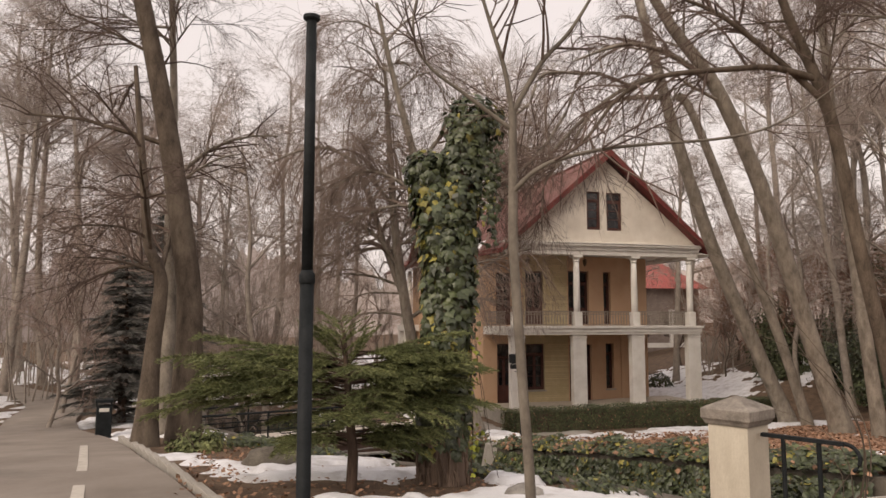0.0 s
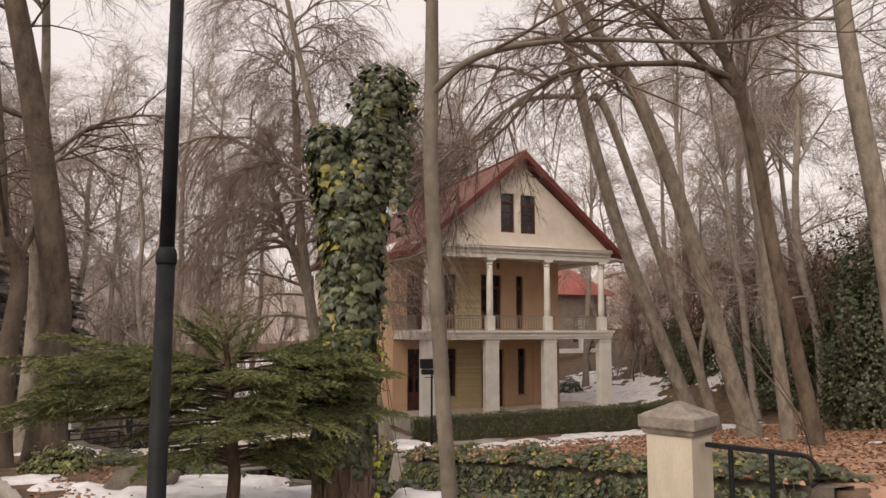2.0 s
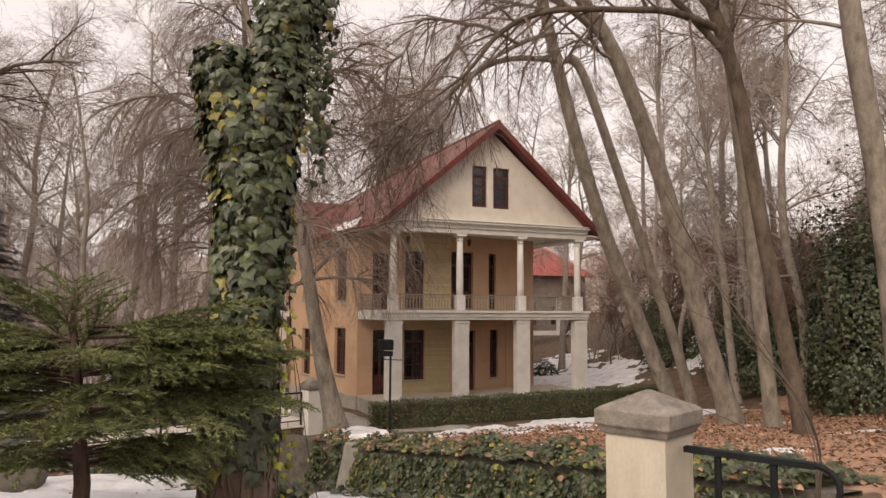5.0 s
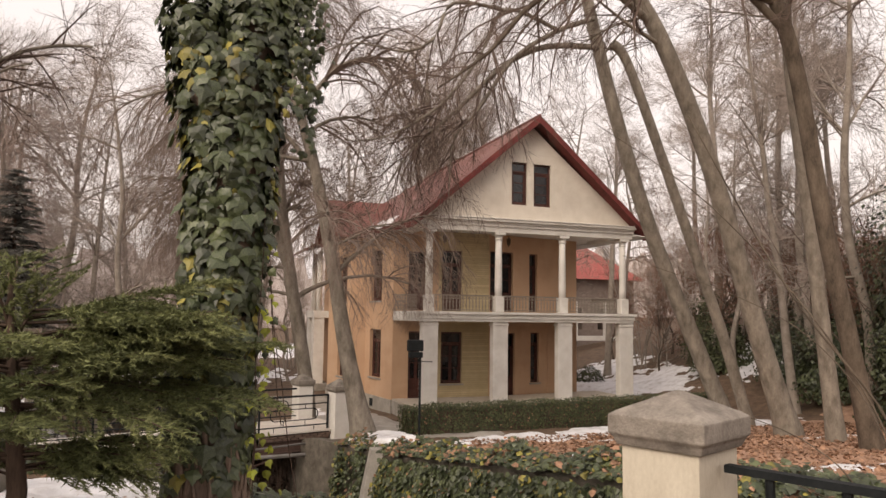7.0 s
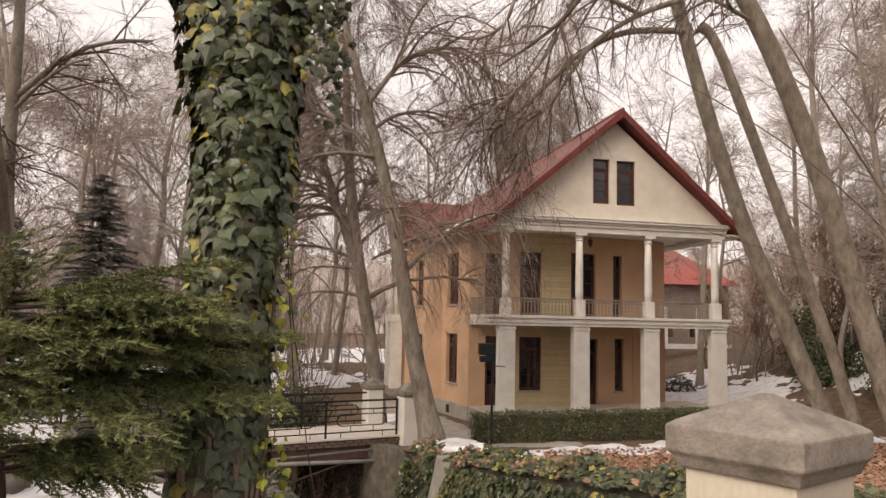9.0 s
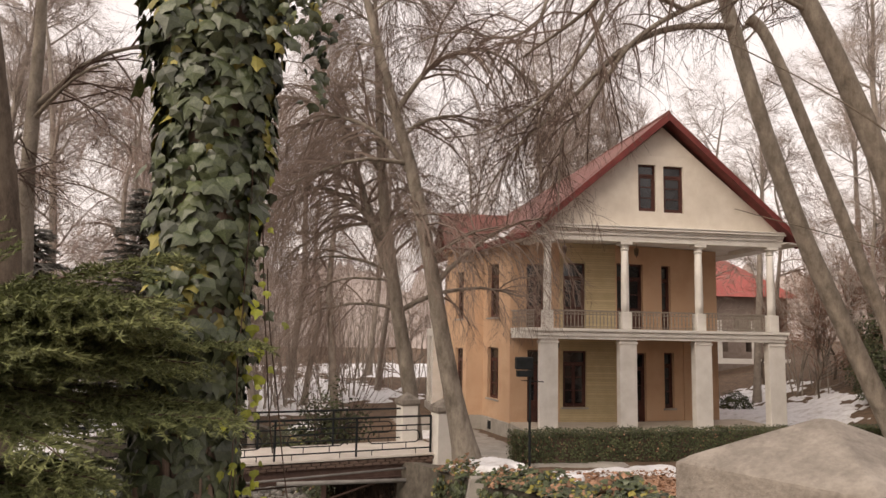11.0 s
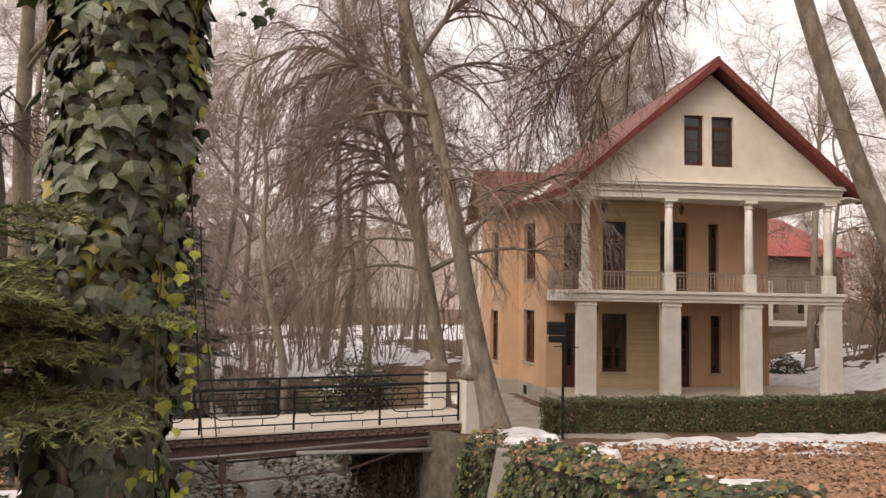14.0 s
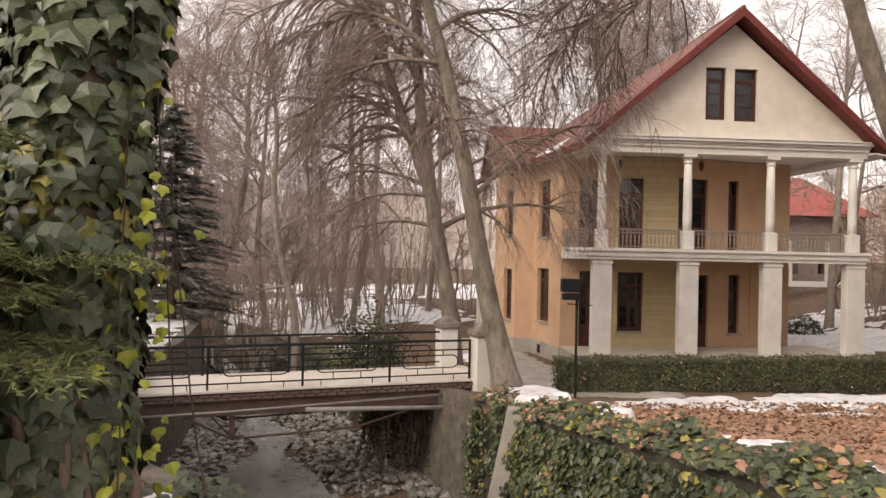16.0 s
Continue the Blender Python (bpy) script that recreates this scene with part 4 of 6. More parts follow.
tree("plane_tree", "plane tree with one long branch arching over the lawn", [(4.15, -14.6, 0.7), (3.62, -14.6, 2.94), (3.13, -14.6, 5.01), (2.58, -14.6, 7.83), (2.07, -14.6, 9.26), (1.4, -14.6, 10.65), (0.9, -14.6, 12.2)], [0.19, 0.165, 0.155, 0.145, 0.13, 0.1, 0.06], FEW, 15, limb_plan=LACE, bark=M_BARK, group="leaning planes",
     limbs=[([(2.1, -14.6, 9.1), (1.0, -14.6, 9.25), (0.02, -14.6, 9.14), (-1.88, -14.6, 8.79), (-2.87, -14.6, 8.24), (-3.57, -14.6, 7.39), (-4.46, -14.6, 6.66)], [0.085, 0.075, 0.065, 0.055, 0.045, 0.03, 0.012]),
            ([(2.3, -14.6, 8.6), (1.2, -14.4, 9.6), (-0.2, -14.2, 10.6), (-1.6, -14, 11.0)], [0.08, 0.07, 0.05, 0.02])])
tree("plane_tree", "stout plane tree with pale peeling bark on the terrace", [(4.31, -16.6, 0.9), (4.15, -16.6, 3.44), (3.83, -16.6, 5.99), (3.4, -16.6, 8.33), (3.1, -16.6, 10.6), (2.9, -16.5, 13)], [0.27, 0.22, 0.2, 0.19, 0.16, 0.1], FEW, 16, M_BARK_PALE, group="leaning planes")
tree("plane_tree", "stout plane tree with pale peeling bark on the terrace", [(6.6, -17.0, 1.0), (6.3, -17.0, 3.4), (6.0, -17, 6.0), (5.6, -17, 9), (5.4, -17, 12)], [0.26, 0.22, 0.2, 0.17, 0.1], FEW, 17, M_BARK_PALE, group="leaning planes")
# Pair of trees at the bridge.
tree("bridge_tree", "grey leaning tree with hanging twigs beside the bridge pier", [(-3.66, -7.1, 0.2), (-4.09, -7.2, 1.93), (-4.41, -7.3, 3.41), (-4.61, -7.4, 4.44), (-5.11, -7.4, 6.71), (-5.55, -7.4, 8.18), (-6.2, -7.4, 10.5), (-6.8, -7.4, 13)], [0.29, 0.21, 0.18, 0.17, 0.14, 0.12, 0.09, 0.05], WEEP, 21, M_BARK_PALE, twig=M_TWIG_WEEP, limb_plan=CURTAIN,
     limbs=[([(-5.1, -7.4, 6.6), (-5.9, -7.2, 7.6), (-7.0, -7.0, 8.0), (-8.0, -6.8, 7.4)], [0.07, 0.06, 0.045, 0.015]),
            ([(-5.5, -7.4, 8.1), (-4.6, -7.5, 9.3), (-3.4, -7.6, 9.6), (-2.3, -7.7, 8.8)], [0.07, 0.055, 0.04, 0.015])])
tree("bridge_tree", "upright grey-brown tree with hanging twigs behind the bridge", [(-4.5, -3.8, -0.2), (-4.58, -3.8, 1.07), (-4.91, -3.8, 3.05), (-5.1, -3.8, 4.04), (-5.48, -3.8, 6.6), (-5.69, -3.8, 9.44), (-5.9, -3.8, 12.5)], [0.24, 0.21, 0.19, 0.18, 0.15, 0.11, 0.05], WEEP, 22, M_BARK_PALE, twig=M_TWIG_WEEP, limb_plan=CURTAIN,
     limbs=[([(-5.3, -3.8, 5.4), (-6.3, -3.7, 6.6), (-7.5, -3.6, 7.0), (-8.7, -3.5, 6.4)], [0.08, 0.065, 0.05, 0.015]),
            ([(-5.5, -3.8, 7.4), (-6.8, -4.0, 8.8), (-8.2, -4.2, 9.3), (-9.8, -4.4, 8.6)], [0.08, 0.065, 0.05, 0.015]),
            ([(-5.1, -3.8, 4.2), (-5.6, -3.6, 5.6), (-6.2, -3.4, 7.4), (-6.9, -3.2, 9.4)], [0.13, 0.12, 0.09, 0.04])])
# Clump by the road.
tree("roadside_tree", "tall grey-brown roadside tree leaning over the verge", [(-11.43, -12.40, 1.10), (-11.38, -12.40, 3.71), (-11.60, -12.40, 5.55), (-12.01, -12.40, 7.87), (-12.53, -12.40, 10.23), (-12.92, -12.40, 11.65), (-13.22, -12.38, 13.18)], [0.33, 0.25, 0.23, 0.2, 0.17, 0.12, 0.06], [(15, 3.2, 55, 0.08, 5, 5, 0.12, 0.36), (10, 1.9, 50, 0.15, 4, 3, 0.16, 0.15), (9, 1.2, 45, 0.18, 3, 3, 0.2, 0.1), (4, 0.6, 45, 0.15, 1, 3, 0.2, 0.15)], 31, M_BARK, group="roadside trees", fat=1.0)
tree("roadside_tree", "slim pale roadside tree with scarred bark", [(-12.08, -10.16, 0.95), (-11.99, -10.16, 3.71), (-12.06, -10.16, 5.8), (-12.06, -10.16, 8.49), (-12.19, -10.16, 11.25), (-12.3, -10.1, 14)], [0.2, 0.15, 0.12, 0.09, 0.07, 0.03], [(9, 2.6, 60, 0.1, 5, 5, 0.15, 0.4), (8, 1.5, 50, 0.15, 4, 3, 0.16, 0.2), (8, 0.8, 45, 0.16, 3, 3, 0.2, 0.15), (3, 0.4, 45, 0.15, 1, 3, 0.2, 0.15)], 32, M_BARK_PALE, group="roadside trees")
tree("roadside_tree", "gnarled grey roadside tree with a forked stem", [(-12.07, -13.03, 1.15), (-11.98, -13.03, 3.05), (-11.88, -13.03, 4.35), (-12.14, -13.03, 5.11), (-12.25, -13.03, 6.21), (-12.5, -13.0, 8.6)], [0.24, 0.15, 0.13, 0.1, 0.08, 0.04], [(9, 2.4, 60, 0.15, 5, 5, 0.15, 0.35), (9, 1.4, 50, 0.2, 4, 3, 0.16, 0.2), (8, 0.8, 45, 0.2, 3, 3, 0.2, 0.15), (3, 0.4, 45, 0.15, 1, 3, 0.2, 0.15)], 33, M_BARK, group="roadside trees")
# Young tree close to the path.
SAP = [(1, 0.1, 50, 0.0, 2, 3, 0.1, 0.95), (7, 0.5, 50, -0.05, 4, 4, 0.14, 0.25), (4, 0.22, 45, 0.05, 3, 3, 0.2, 0.2)]
tree("sapling", "young bare tree with smooth grey bark beside the path", [(-8.934, -24.861, 1.458), (-8.992, -24.861, 2.861), (-9.021, -24.861, 3.299), (-9.060, -24.861, 3.932), (-9.060, -24.861, 4.263), (-9.060, -24.861, 4.594)], [0.028, 0.0235, 0.0225, 0.0215, 0.021, 0.0185], SAP, 41, M_SAPBARK, sides=14, z_flare=0.6,
     limbs=[([(-9.060, -24.861, 4.497), (-9.265, -24.861, 4.633), (-9.470, -24.861, 4.779), (-9.528, -24.861, 4.955), (-9.470, -24.861, 5.227)], [0.012, 0.009, 0.007, 0.006, 0.004]),
            ([(-9.060, -24.861, 4.575), (-9.099, -24.861, 4.789), (-9.168, -24.861, 5.003), (-9.255, -24.861, 5.286)], [0.014, 0.012, 0.009, 0.006]),
            ([(-9.060, -24.861, 4.575), (-8.914, -24.861, 4.828), (-8.768, -24.861, 4.994), (-8.603, -24.861, 5.257)], [0.014, 0.012, 0.009, 0.006]),
            ([(-9.060, -24.871, 4.214), (-8.973, -24.920, 4.302), (-8.827, -24.920, 4.370), (-8.544, -24.920, 4.438), (-7.931, -24.920, 4.526), (-7.590, -24.920, 4.653), (-7.229, -24.920, 4.886)], [0.013, 0.011, 0.01, 0.008, 0.007, 0.005, 0.003])])

# Wood behind: a few kinds of bare trees, repeated.
def wood_tree(seed, h, plan, bark, twig):
    rng = random.Random(seed)
    pts, x, y = [(0, 0, -0.3)], 0, 0
    for i in range(1, 7):
        x, y = x + rng.uniform(-0.35, 0.35), y + rng.uniform(-0.35, 0.35)
        pts.append((x, y, h * i / 6))
    r = h * 0.0105
    return tree("bare_tree", "bare grey-brown woodland tree with dense fine twigs", pts, [r * 1.25, r, r * 0.9, r * 0.75, r * 0.6, r * 0.4, r * 0.15], plan, seed, bark, twig, sides=7, group="woodland trees", fat=1.5)


THICK = [(14, 3.6, 55, 0.06, 5, 4, 0.14, 0.22), (8, 2.0, 50, 0.14, 3, 3, 0.18, 0.12), (9, 1.1, 45, 0.18, 2, 3, 0.22, 0.1), (5, 0.6, 45, 0.2, 1, 3, 0.2, 0.15)]
TALL = [(15, 3.3, 45, -0.06, 5, 4, 0.12, 0.28), (8, 1.9, 45, 0.02, 3, 3, 0.18, 0.12), (9, 1.1, 40, 0.05, 2, 3, 0.22, 0.1), (5, 0.6, 45, 0.1, 1, 3, 0.2, 0.15)]
HANG = [(13, 3.4, 60, 0.25, 5, 4, 0.12, 0.3), (8, 2.3, 50, 0.5, 4, 3, 0.14, 0.12), (9, 1.4, 40, 0.5, 2, 3, 0.16, 0.1), (5, 0.7, 35, 0.3, 1, 3, 0.16, 0.15)]
BUSHY = [(24, 2.8, 45, -0.02, 4, 3, 0.18, 0.03), (8, 1.5, 45, 0.05, 2, 3, 0.2, 0.08), (9, 0.8, 45, 0.08, 1, 3, 0.2, 0.08)]
# All kinds but the last wear bark and twigs paled for haze.
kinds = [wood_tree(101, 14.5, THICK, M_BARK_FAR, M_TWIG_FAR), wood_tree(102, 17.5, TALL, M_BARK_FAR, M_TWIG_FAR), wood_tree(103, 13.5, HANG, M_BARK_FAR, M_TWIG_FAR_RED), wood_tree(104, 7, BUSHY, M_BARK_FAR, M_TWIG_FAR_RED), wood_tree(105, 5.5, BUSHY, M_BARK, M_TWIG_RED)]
rng = random.Random(7)
spots = []
# plan of the wood: x, y, kind, size; first tree of each kind takes the first spot of its kind
for x, y, k, s in ((-9.5, 4, 0, 0.9), (-6.5, 9, 1, 0.9), (-16, -2, 3, 1.0), (-14.5, 9, 0, 1.0), (-20, 6, 1, 1.0), (-17, 14, 2, 1.0), (-9, 17, 1, 1.0), (-4, 20, 0, 1.1), (-22, 14, 0, 1.0), 
                   (-24, 0, 1, 0.95), (-19, 24, 1, 1.1), (-12, 28, 0, 1.1), (-4, 30, 1, 1.15), (3, 26, 0, 1.15), (8, 22, 1, 1.1), (13, 19, 0, 0.9), (14, 10, 1, 0.85), (18, 14, 2, 0.9), 
                   (16, 4, 0, 0.8), (20, 0, 1, 0.85), (14, -4, 1, 0.85), (18, -8, 0, 0.85), (24, 14, 1, 1.0), (13, -10, 1, 0.8), (14, -15, 1, 0.85), 
                   (-18, -10, 3, 0.9), (11, 16, 3, 0.9), (-11, 11, 3, 0.9),
                   (-10.5, 0.5, 3, 0.6), (-15.5, 6, 2, 0.9), (-11, 7, 0, 0.85), (-8, 13, 2, 1.0), (-20, 18, 3, 0.8), (-8, 22, 3, 0.9), (-26, 14, 3, 1.0), (-20, -3, 3, 0.8), (-31, 3, 3, 1.0), (15, 7, 3, 0.8), (19, 9, 3, 0.9), (22, 4, 3, 0.9), (17, -6, 3, 0.8), (21, -9, 3, 0.8), (16, -11.5, 3, 0.8), (12, -17, 3, 0.7), (26, 0, 3, 1.0), (-15.3, -6.5, 3, 0.7), (-2.5, 15.5, 3, 0.9), (5, 18, 2, 1.2), (-17.5, 31, 3, 1.2), (4, 34, 3, 1.3), (12, 26, 3, 1.2), (1, 18, 0, 1.1), (6, 17.5, 1, 1.0), (16.5, 1, 0, 1.15), (19, 7, 1, 1.2), (14.5, -3, 0, 1.1), (12, -8, 0, 1.0), (4, 15, 0, 1.25), (9.5, 15.5, 1, 1.2), (13.5, 13, 0, 1.15), (8, 20, 1, 1.3), (-16, 5, 3, 0.4), (-9.3, 8, 3, 0.4), (-14, 13, 3, 0.6), (-11, 15, 3, 0.6), (-7, 15, 3, 0.6), (-23, 8, 3, 0.6), (11, -6, 1, 0.75), (13, -1, 0, 0.75), (12.5, -13, 0, 0.75), (10.5, -18.5, 1, 0.75), (15, -8.5, 2, 0.75), (-17, 4.5, 0, 1.0), (-14, 12, 0, 1.15), (-19.5, 10, 1, 1.0), (-16.5, 18, 0, 1.2), (-23, 19, 1, 1.2), (-25, 9, 0, 1.0),
                   (13.4, -6.5, 4, 0.9), (14.5, -10, 4, 1.0), (16, -5, 4, 1.0), (17, -9, 4, 1.1), (15, -1, 4, 0.9), (18, 0.5, 4, 1.1), (16.5, 4, 4, 0.9), (19.5, 5.5, 4, 1.1), (17.5, 9, 4, 0.9), (21, -4, 4, 1.2), (20, 11, 4, 1.1), (13.5, -12.5, 4, 0.9), (22.5, 8, 4, 1.2), (14.6, 6.2, 4, 0.7), (17, 14, 4, 0.9), (12.2, -15, 4, 0.8)):
    spots.append((x, y, k, s))
used = set()
for x, y, k, s in spots:
    z = ground_z(x, y) - 0.1
    m = Matrix.Translation((x, y, z)) @ Matrix.Rotation(rng.uniform(0, 6.28), 4, "Z") @ Matrix.Rotation(radians(rng.uniform(-7, 7)), 4, "X")
    ob = kinds[k] if k not in used else copy_thing(kinds[k], m)
    used.add(k)
    ob.matrix_basis = m @ Matrix.Scale(s * rng.uniform(0.92, 1.08), 4)


# Thickets of slender bare stems between the woodland trees.
def bare_thicket(seed):
    t = thing("bare_thicket", "thicket of slender bare stems in haze-paled bark", "thicket")
    w = Wood(seed)
    rng = w.rng
    for _ in range(20):
        a, lean = rng.uniform(0, 6.28), rng.uniform(0.05, 0.35)
        h = rng.uniform(3.5, 8.0)
        p = w.path((rng.gauss(0, 0.9), rng.gauss(0, 0.9), -0.2), (lean * math.cos(a), lean * math.sin(a), 1), h, 5, 0.08, -0.02)
        r = rng.uniform(0.02, 0.045)
        w.limb(p, [r * (1 - 0.16 * k) for k in range(6)], 4)
        for _ in range(9):
            k = rng.randrange(1, 5)
            b = rng.uniform(0, 6.28)
            q = w.path(p[k], (0.6 * math.cos(b), 0.6 * math.sin(b), 0.8), rng.uniform(0.5, 1.6), 2, 0.2, 0.05)
            w.limb(q, [0.011, 0.008, 0.004], 3)
    # Stems share the woodland bark that is lightened for haze.
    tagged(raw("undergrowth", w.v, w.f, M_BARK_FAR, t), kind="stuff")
    tagged(t, group="thickets in the wood")
    return t


thickets = [bare_thicket(301), bare_thicket(302)]
tspots = ((-12, 8), (-15.5, 11), (-18, 9), (-9.5, 12), (-13, 17), (-17, 20), (-21, 11), (-6, 17), (-10, 23), (-15, 26), (-21, 27), (-25, 20), (-5, 25), (-1, 22), (-24, 6), (-28, 12), (-18.5, 2), (-22, -3), (-12, 33), (-4, 36), (-20, 37), (-27, -2), (16, 9), (20, 6), (16.5, -4), (19, -11))
for i, (x, y) in enumerate(tspots):
    m = Matrix.Translation((x, y, ground_z(x, y))) @ Matrix.Rotation(rng.uniform(0, 6.28), 4, "Z") @ Matrix.Scale(rng.uniform(0.85, 1.25), 4)
    ob = thickets[i] if i < 2 else copy_thing(thickets[i % 2], m)
    ob.matrix_basis = m

# ---- leaves ----
LEAF = [(0, 0), (0.42, 0.12), (0.5, 0.45), (0.22, 0.62), (0, 1.0), (-0.22, 0.62), (-0.5, 0.45), (-0.42, 0.12)]


class Leaves:
    def __init__(self, seed):
        self.v, self.f, self.rng = [], [], random.Random(seed)

    def matrix(self, p, n, size, hang=0.7):
        """Leaf pose: stalk end at p, facing n, tip hanging down."""
        rng = self.rng
        n = Vector(n) + Vector((rng.gauss(0, 0.32), rng.gauss(0, 0.32), rng.gauss(0, 0.32) + 0.12))
        n.normalize()
        tip = Vector((rng.gauss(0, 0.5), rng.gauss(0, 0.5), -hang - 0.3))
        tip = (tip - tip.dot(n) * n)
        tip = tip.normalized() if tip.length > 1e-4 else n.orthogonal().normalized()
        s = tip.cross(n)
        m = Matrix((s, tip, n)).transposed().to_4x4()
        m.translation = Vector(p)
        return m @ Matrix.Scale(size, 4)

    def leaf(self, p, n, size, hang=0.7):
        m = self.matrix(p, n, size, hang)
        base = len(self.v)
        for x, y in ((0, 0), (0.48, 0.35), (0, 1.0), (-0.48, 0.35)):
            self.v.append(tuple(m @ Vector((x, y, -0.12 * abs(x) * 2 - 0.1 * y * y))))
        self.f += [(base, base + 1, base + 2), (base, base + 2, base + 3)]

    def hexleaf(self, p, n, size, hang=0.7):
        m = self.matrix(p, n, size, hang)
        base = len(self.v)
        for x, y in ((0, 0), (0.5, 0.22), (0.33, 0.62), (0, 1.0), (-0.33, 0.62), (-0.5, 0.22)):
            self.v.append(tuple(m @ Vector((x, y, -0.3 * abs(x) - 0.12 * y * y))))
        self.f += [(base, base + 1, base + 2, base + 3), (base, base + 3, base + 4, base + 5)]

    def lobed(self, p, n, size, hang=0.7):
        m = self.matrix(p, n, size, hang)
        base = len(self.v)
        self.v.append(tuple(m @ Vector((0, 0.4, 0.05))))
        for x, y in LEAF:
            self.v.append(tuple(m @ Vector((x, y, -0.16 * abs(x) - 0.14 * y * y))))
        k = len(LEAF)
        self.f += [(base, base + 1 + i, base + 1 + (i + 1) % k) for i in range(k)]

    def blade(self, p, d, length, width):
        d = Vector(d).normalized()
        s = d.cross(Vector((self.rng.gauss(0, 1), self.rng.gauss(0, 1), self.rng.gauss(0, 1)))).normalized() * width
        base = len(self.v)
        p = Vector(p)
        self.v += [tuple(p - s * 0.5), tuple(p + s * 0.5), tuple(p + d * length)]
        self.f.append((base, base + 1, base + 2))


def leaf_mesh(name):
    vs = [(0, 0.4, 0.05)] + [(x, y, -0.16 * abs(x) - 0.14 * y * y) for x, y in LEAF]
    k = len(LEAF)
    me = bpy.data.meshes.new(name)
    me.from_pydata(vs, [], [(0, 1 + i, 1 + (i + 1) % k) for i in range(k)])
    return me


# Ivy-clad trunk on the verge.
def build_ivy_tree():
    cx, cy = -7.68, -18.4
    lm = Leaves(64)
    t = thing("ivy_tree", "old trunk thickly clad in dark green ivy", "tree", m=pose(cx, cy, 1.3))
    w = Wood(61)
    trunk, rad = resample([(0.0, 0, -0.2), (0, 0, 0.6), (0.02, 0, 1.6), (0.1, 0, 3.2), (0.22, 0, 4.3), (0.42, 0, 5.15)], [0.36, 0.31, 0.29, 0.27, 0.24, 0.16], 5)
    w.limb(trunk, rad, 14)
    stub, srad = resample([(0.08, 0, 3.2), (-0.1, 0, 3.9), (-0.22, 0, 4.35)], [0.24, 0.2, 0.15], 4)
    w.limb(stub, srad, 10)
    # ridges of rough bark at the foot
    for i in range(120):
        a, z0 = w.rng.uniform(0, 2 * math.pi), w.rng.uniform(-0.2, 0.8)
        ln = w.rng.uniform(0.15, 0.45)
        r0 = 0.335 - 0.03 * z0
        sway = w.rng.gauss(0, 0.1)
        w.limb([((r0 + o) * math.cos(a + sway * k), (r0 + o) * math.sin(a + sway * k), z0 + ln * k) for k, o in ((0, -0.02), (0.3, 0.006), (0.7, 0.008), (1, -0.02))], [0.012, w.rng.uniform(0.018, 0.03), w.rng.uniform(0.015, 0.028), 0.01], 5)
    raw("trunk", w.v, w.f, M_BARK_BROWN, t, "brown furrowed bark", smooth=True)
    lv, ly = Leaves(62), Leaves(63)
    rng = lv.rng
    places = []

    def around(path, radii, z_from, per_m, thick):
        for (a, b, r) in zip(path, path[1:], radii):
            n = int(per_m * abs(b[2] - a[2]))
            for _ in range(n):
                f, ang = rng.random(), rng.uniform(0, 2 * math.pi)
                z = a[2] + f * (b[2] - a[2])
                if z < z_from + 0.35 * noise.noise((ang, z, 3)):
                    continue
                bump = 0.5 + 0.5 * noise.noise((math.cos(ang) * 1.4, math.sin(ang) * 1.4 + 7, z * 1.3))
                rr = r - 0.04 + thick * (0.6 + 0.4 * smooth01(2.3, 3.7, z)) * (0.35 + 0.8 * bump) * rng.uniform(0.45, 1.0)
                places.append(((a[0] + f * (b[0] - a[0]) + rr * math.cos(ang), a[1] + f * (b[1] - a[1]) + rr * math.sin(ang), z), (math.cos(ang), math.sin(ang), 0.15), rng.uniform(0.07, 0.16), ang))
    around(trunk, rad, 0.62, 860, 0.19)
    around(stub, srad, 3.2, 620, 0.22)
    for _ in range(420):
        a = rng.uniform(0, 2 * math.pi)
        el = rng.uniform(-0.4, 1.2)
        for c0, rr in (((0.45, 0, 5.05), 0.42), ((-0.24, 0, 4.35), 0.3)):
            d = (math.cos(a) * math.cos(el), math.sin(a) * math.cos(el), math.sin(el))
            k = rr * rng.uniform(0.5, 1.1)
            places.append(((c0[0] + k * d[0], c0[1] + k * d[1], c0[2] + k * d[2]), d, rng.uniform(0.07, 0.13), a))
    # strands hanging from the leaning top
    for sx, sy, z0, ln in ((0.68, -0.1, 4.9, 1.1), (0.74, 0.1, 4.8, 1.4), (0.6, -0.2, 4.7, 0.9), (0.55, -0.28, 4.4, 0.8), (0.78, 0.0, 4.9, 0.7)):
        for i in range(int(ln * 55)):
            z = z0 - ln * rng.random()
            places.append(((sx + rng.gauss(0, 0.06), sy + rng.gauss(0, 0.06), z), (rng.gauss(0, 1), -1, 0.2), rng.uniform(0.05, 0.1), 0))
    near = 0
    big = leaf_mesh("ivy_leaf")
    big.materials.append(mat("large_ivy_leaf", (0.02, 0.03, 0.015), (0.085, 0.102, 0.048), 0.38, 14, 60, 0.1, per="object", spec=0.45))
    for p, n, s, a in places:
        front = n[1] < -0.3 and 0.9 < p[2] < 4.2
        if front and near < 290 and rng.random() < 0.2:
            q = (p[0] + n[0] * 0.05, p[1] + n[1] * 0.05, p[2])
            shared("leaf", big, t, lv.matrix(q, n, s * 1.2))
            near += 1
        elif (noise.noise((p[0] * 2.2, p[1] * 2.2, p[2] * 1.1 + 4)) > 0.2 - 0.28 * (n[0] < -0.3) and rng.random() < 0.26 and 1.2 < p[2] < 4.2) or rng.random() < 0.03:
            ly.lobed(p, n, s)
        else:
            lv.lobed(p, n, s)
    tagged(raw("ivy", lv.v, lv.f, M_IVY, t, "dense dark green ivy"), kind="stuff")
    # pale young shoots trailing down the side
    lv2 = Leaves(65)
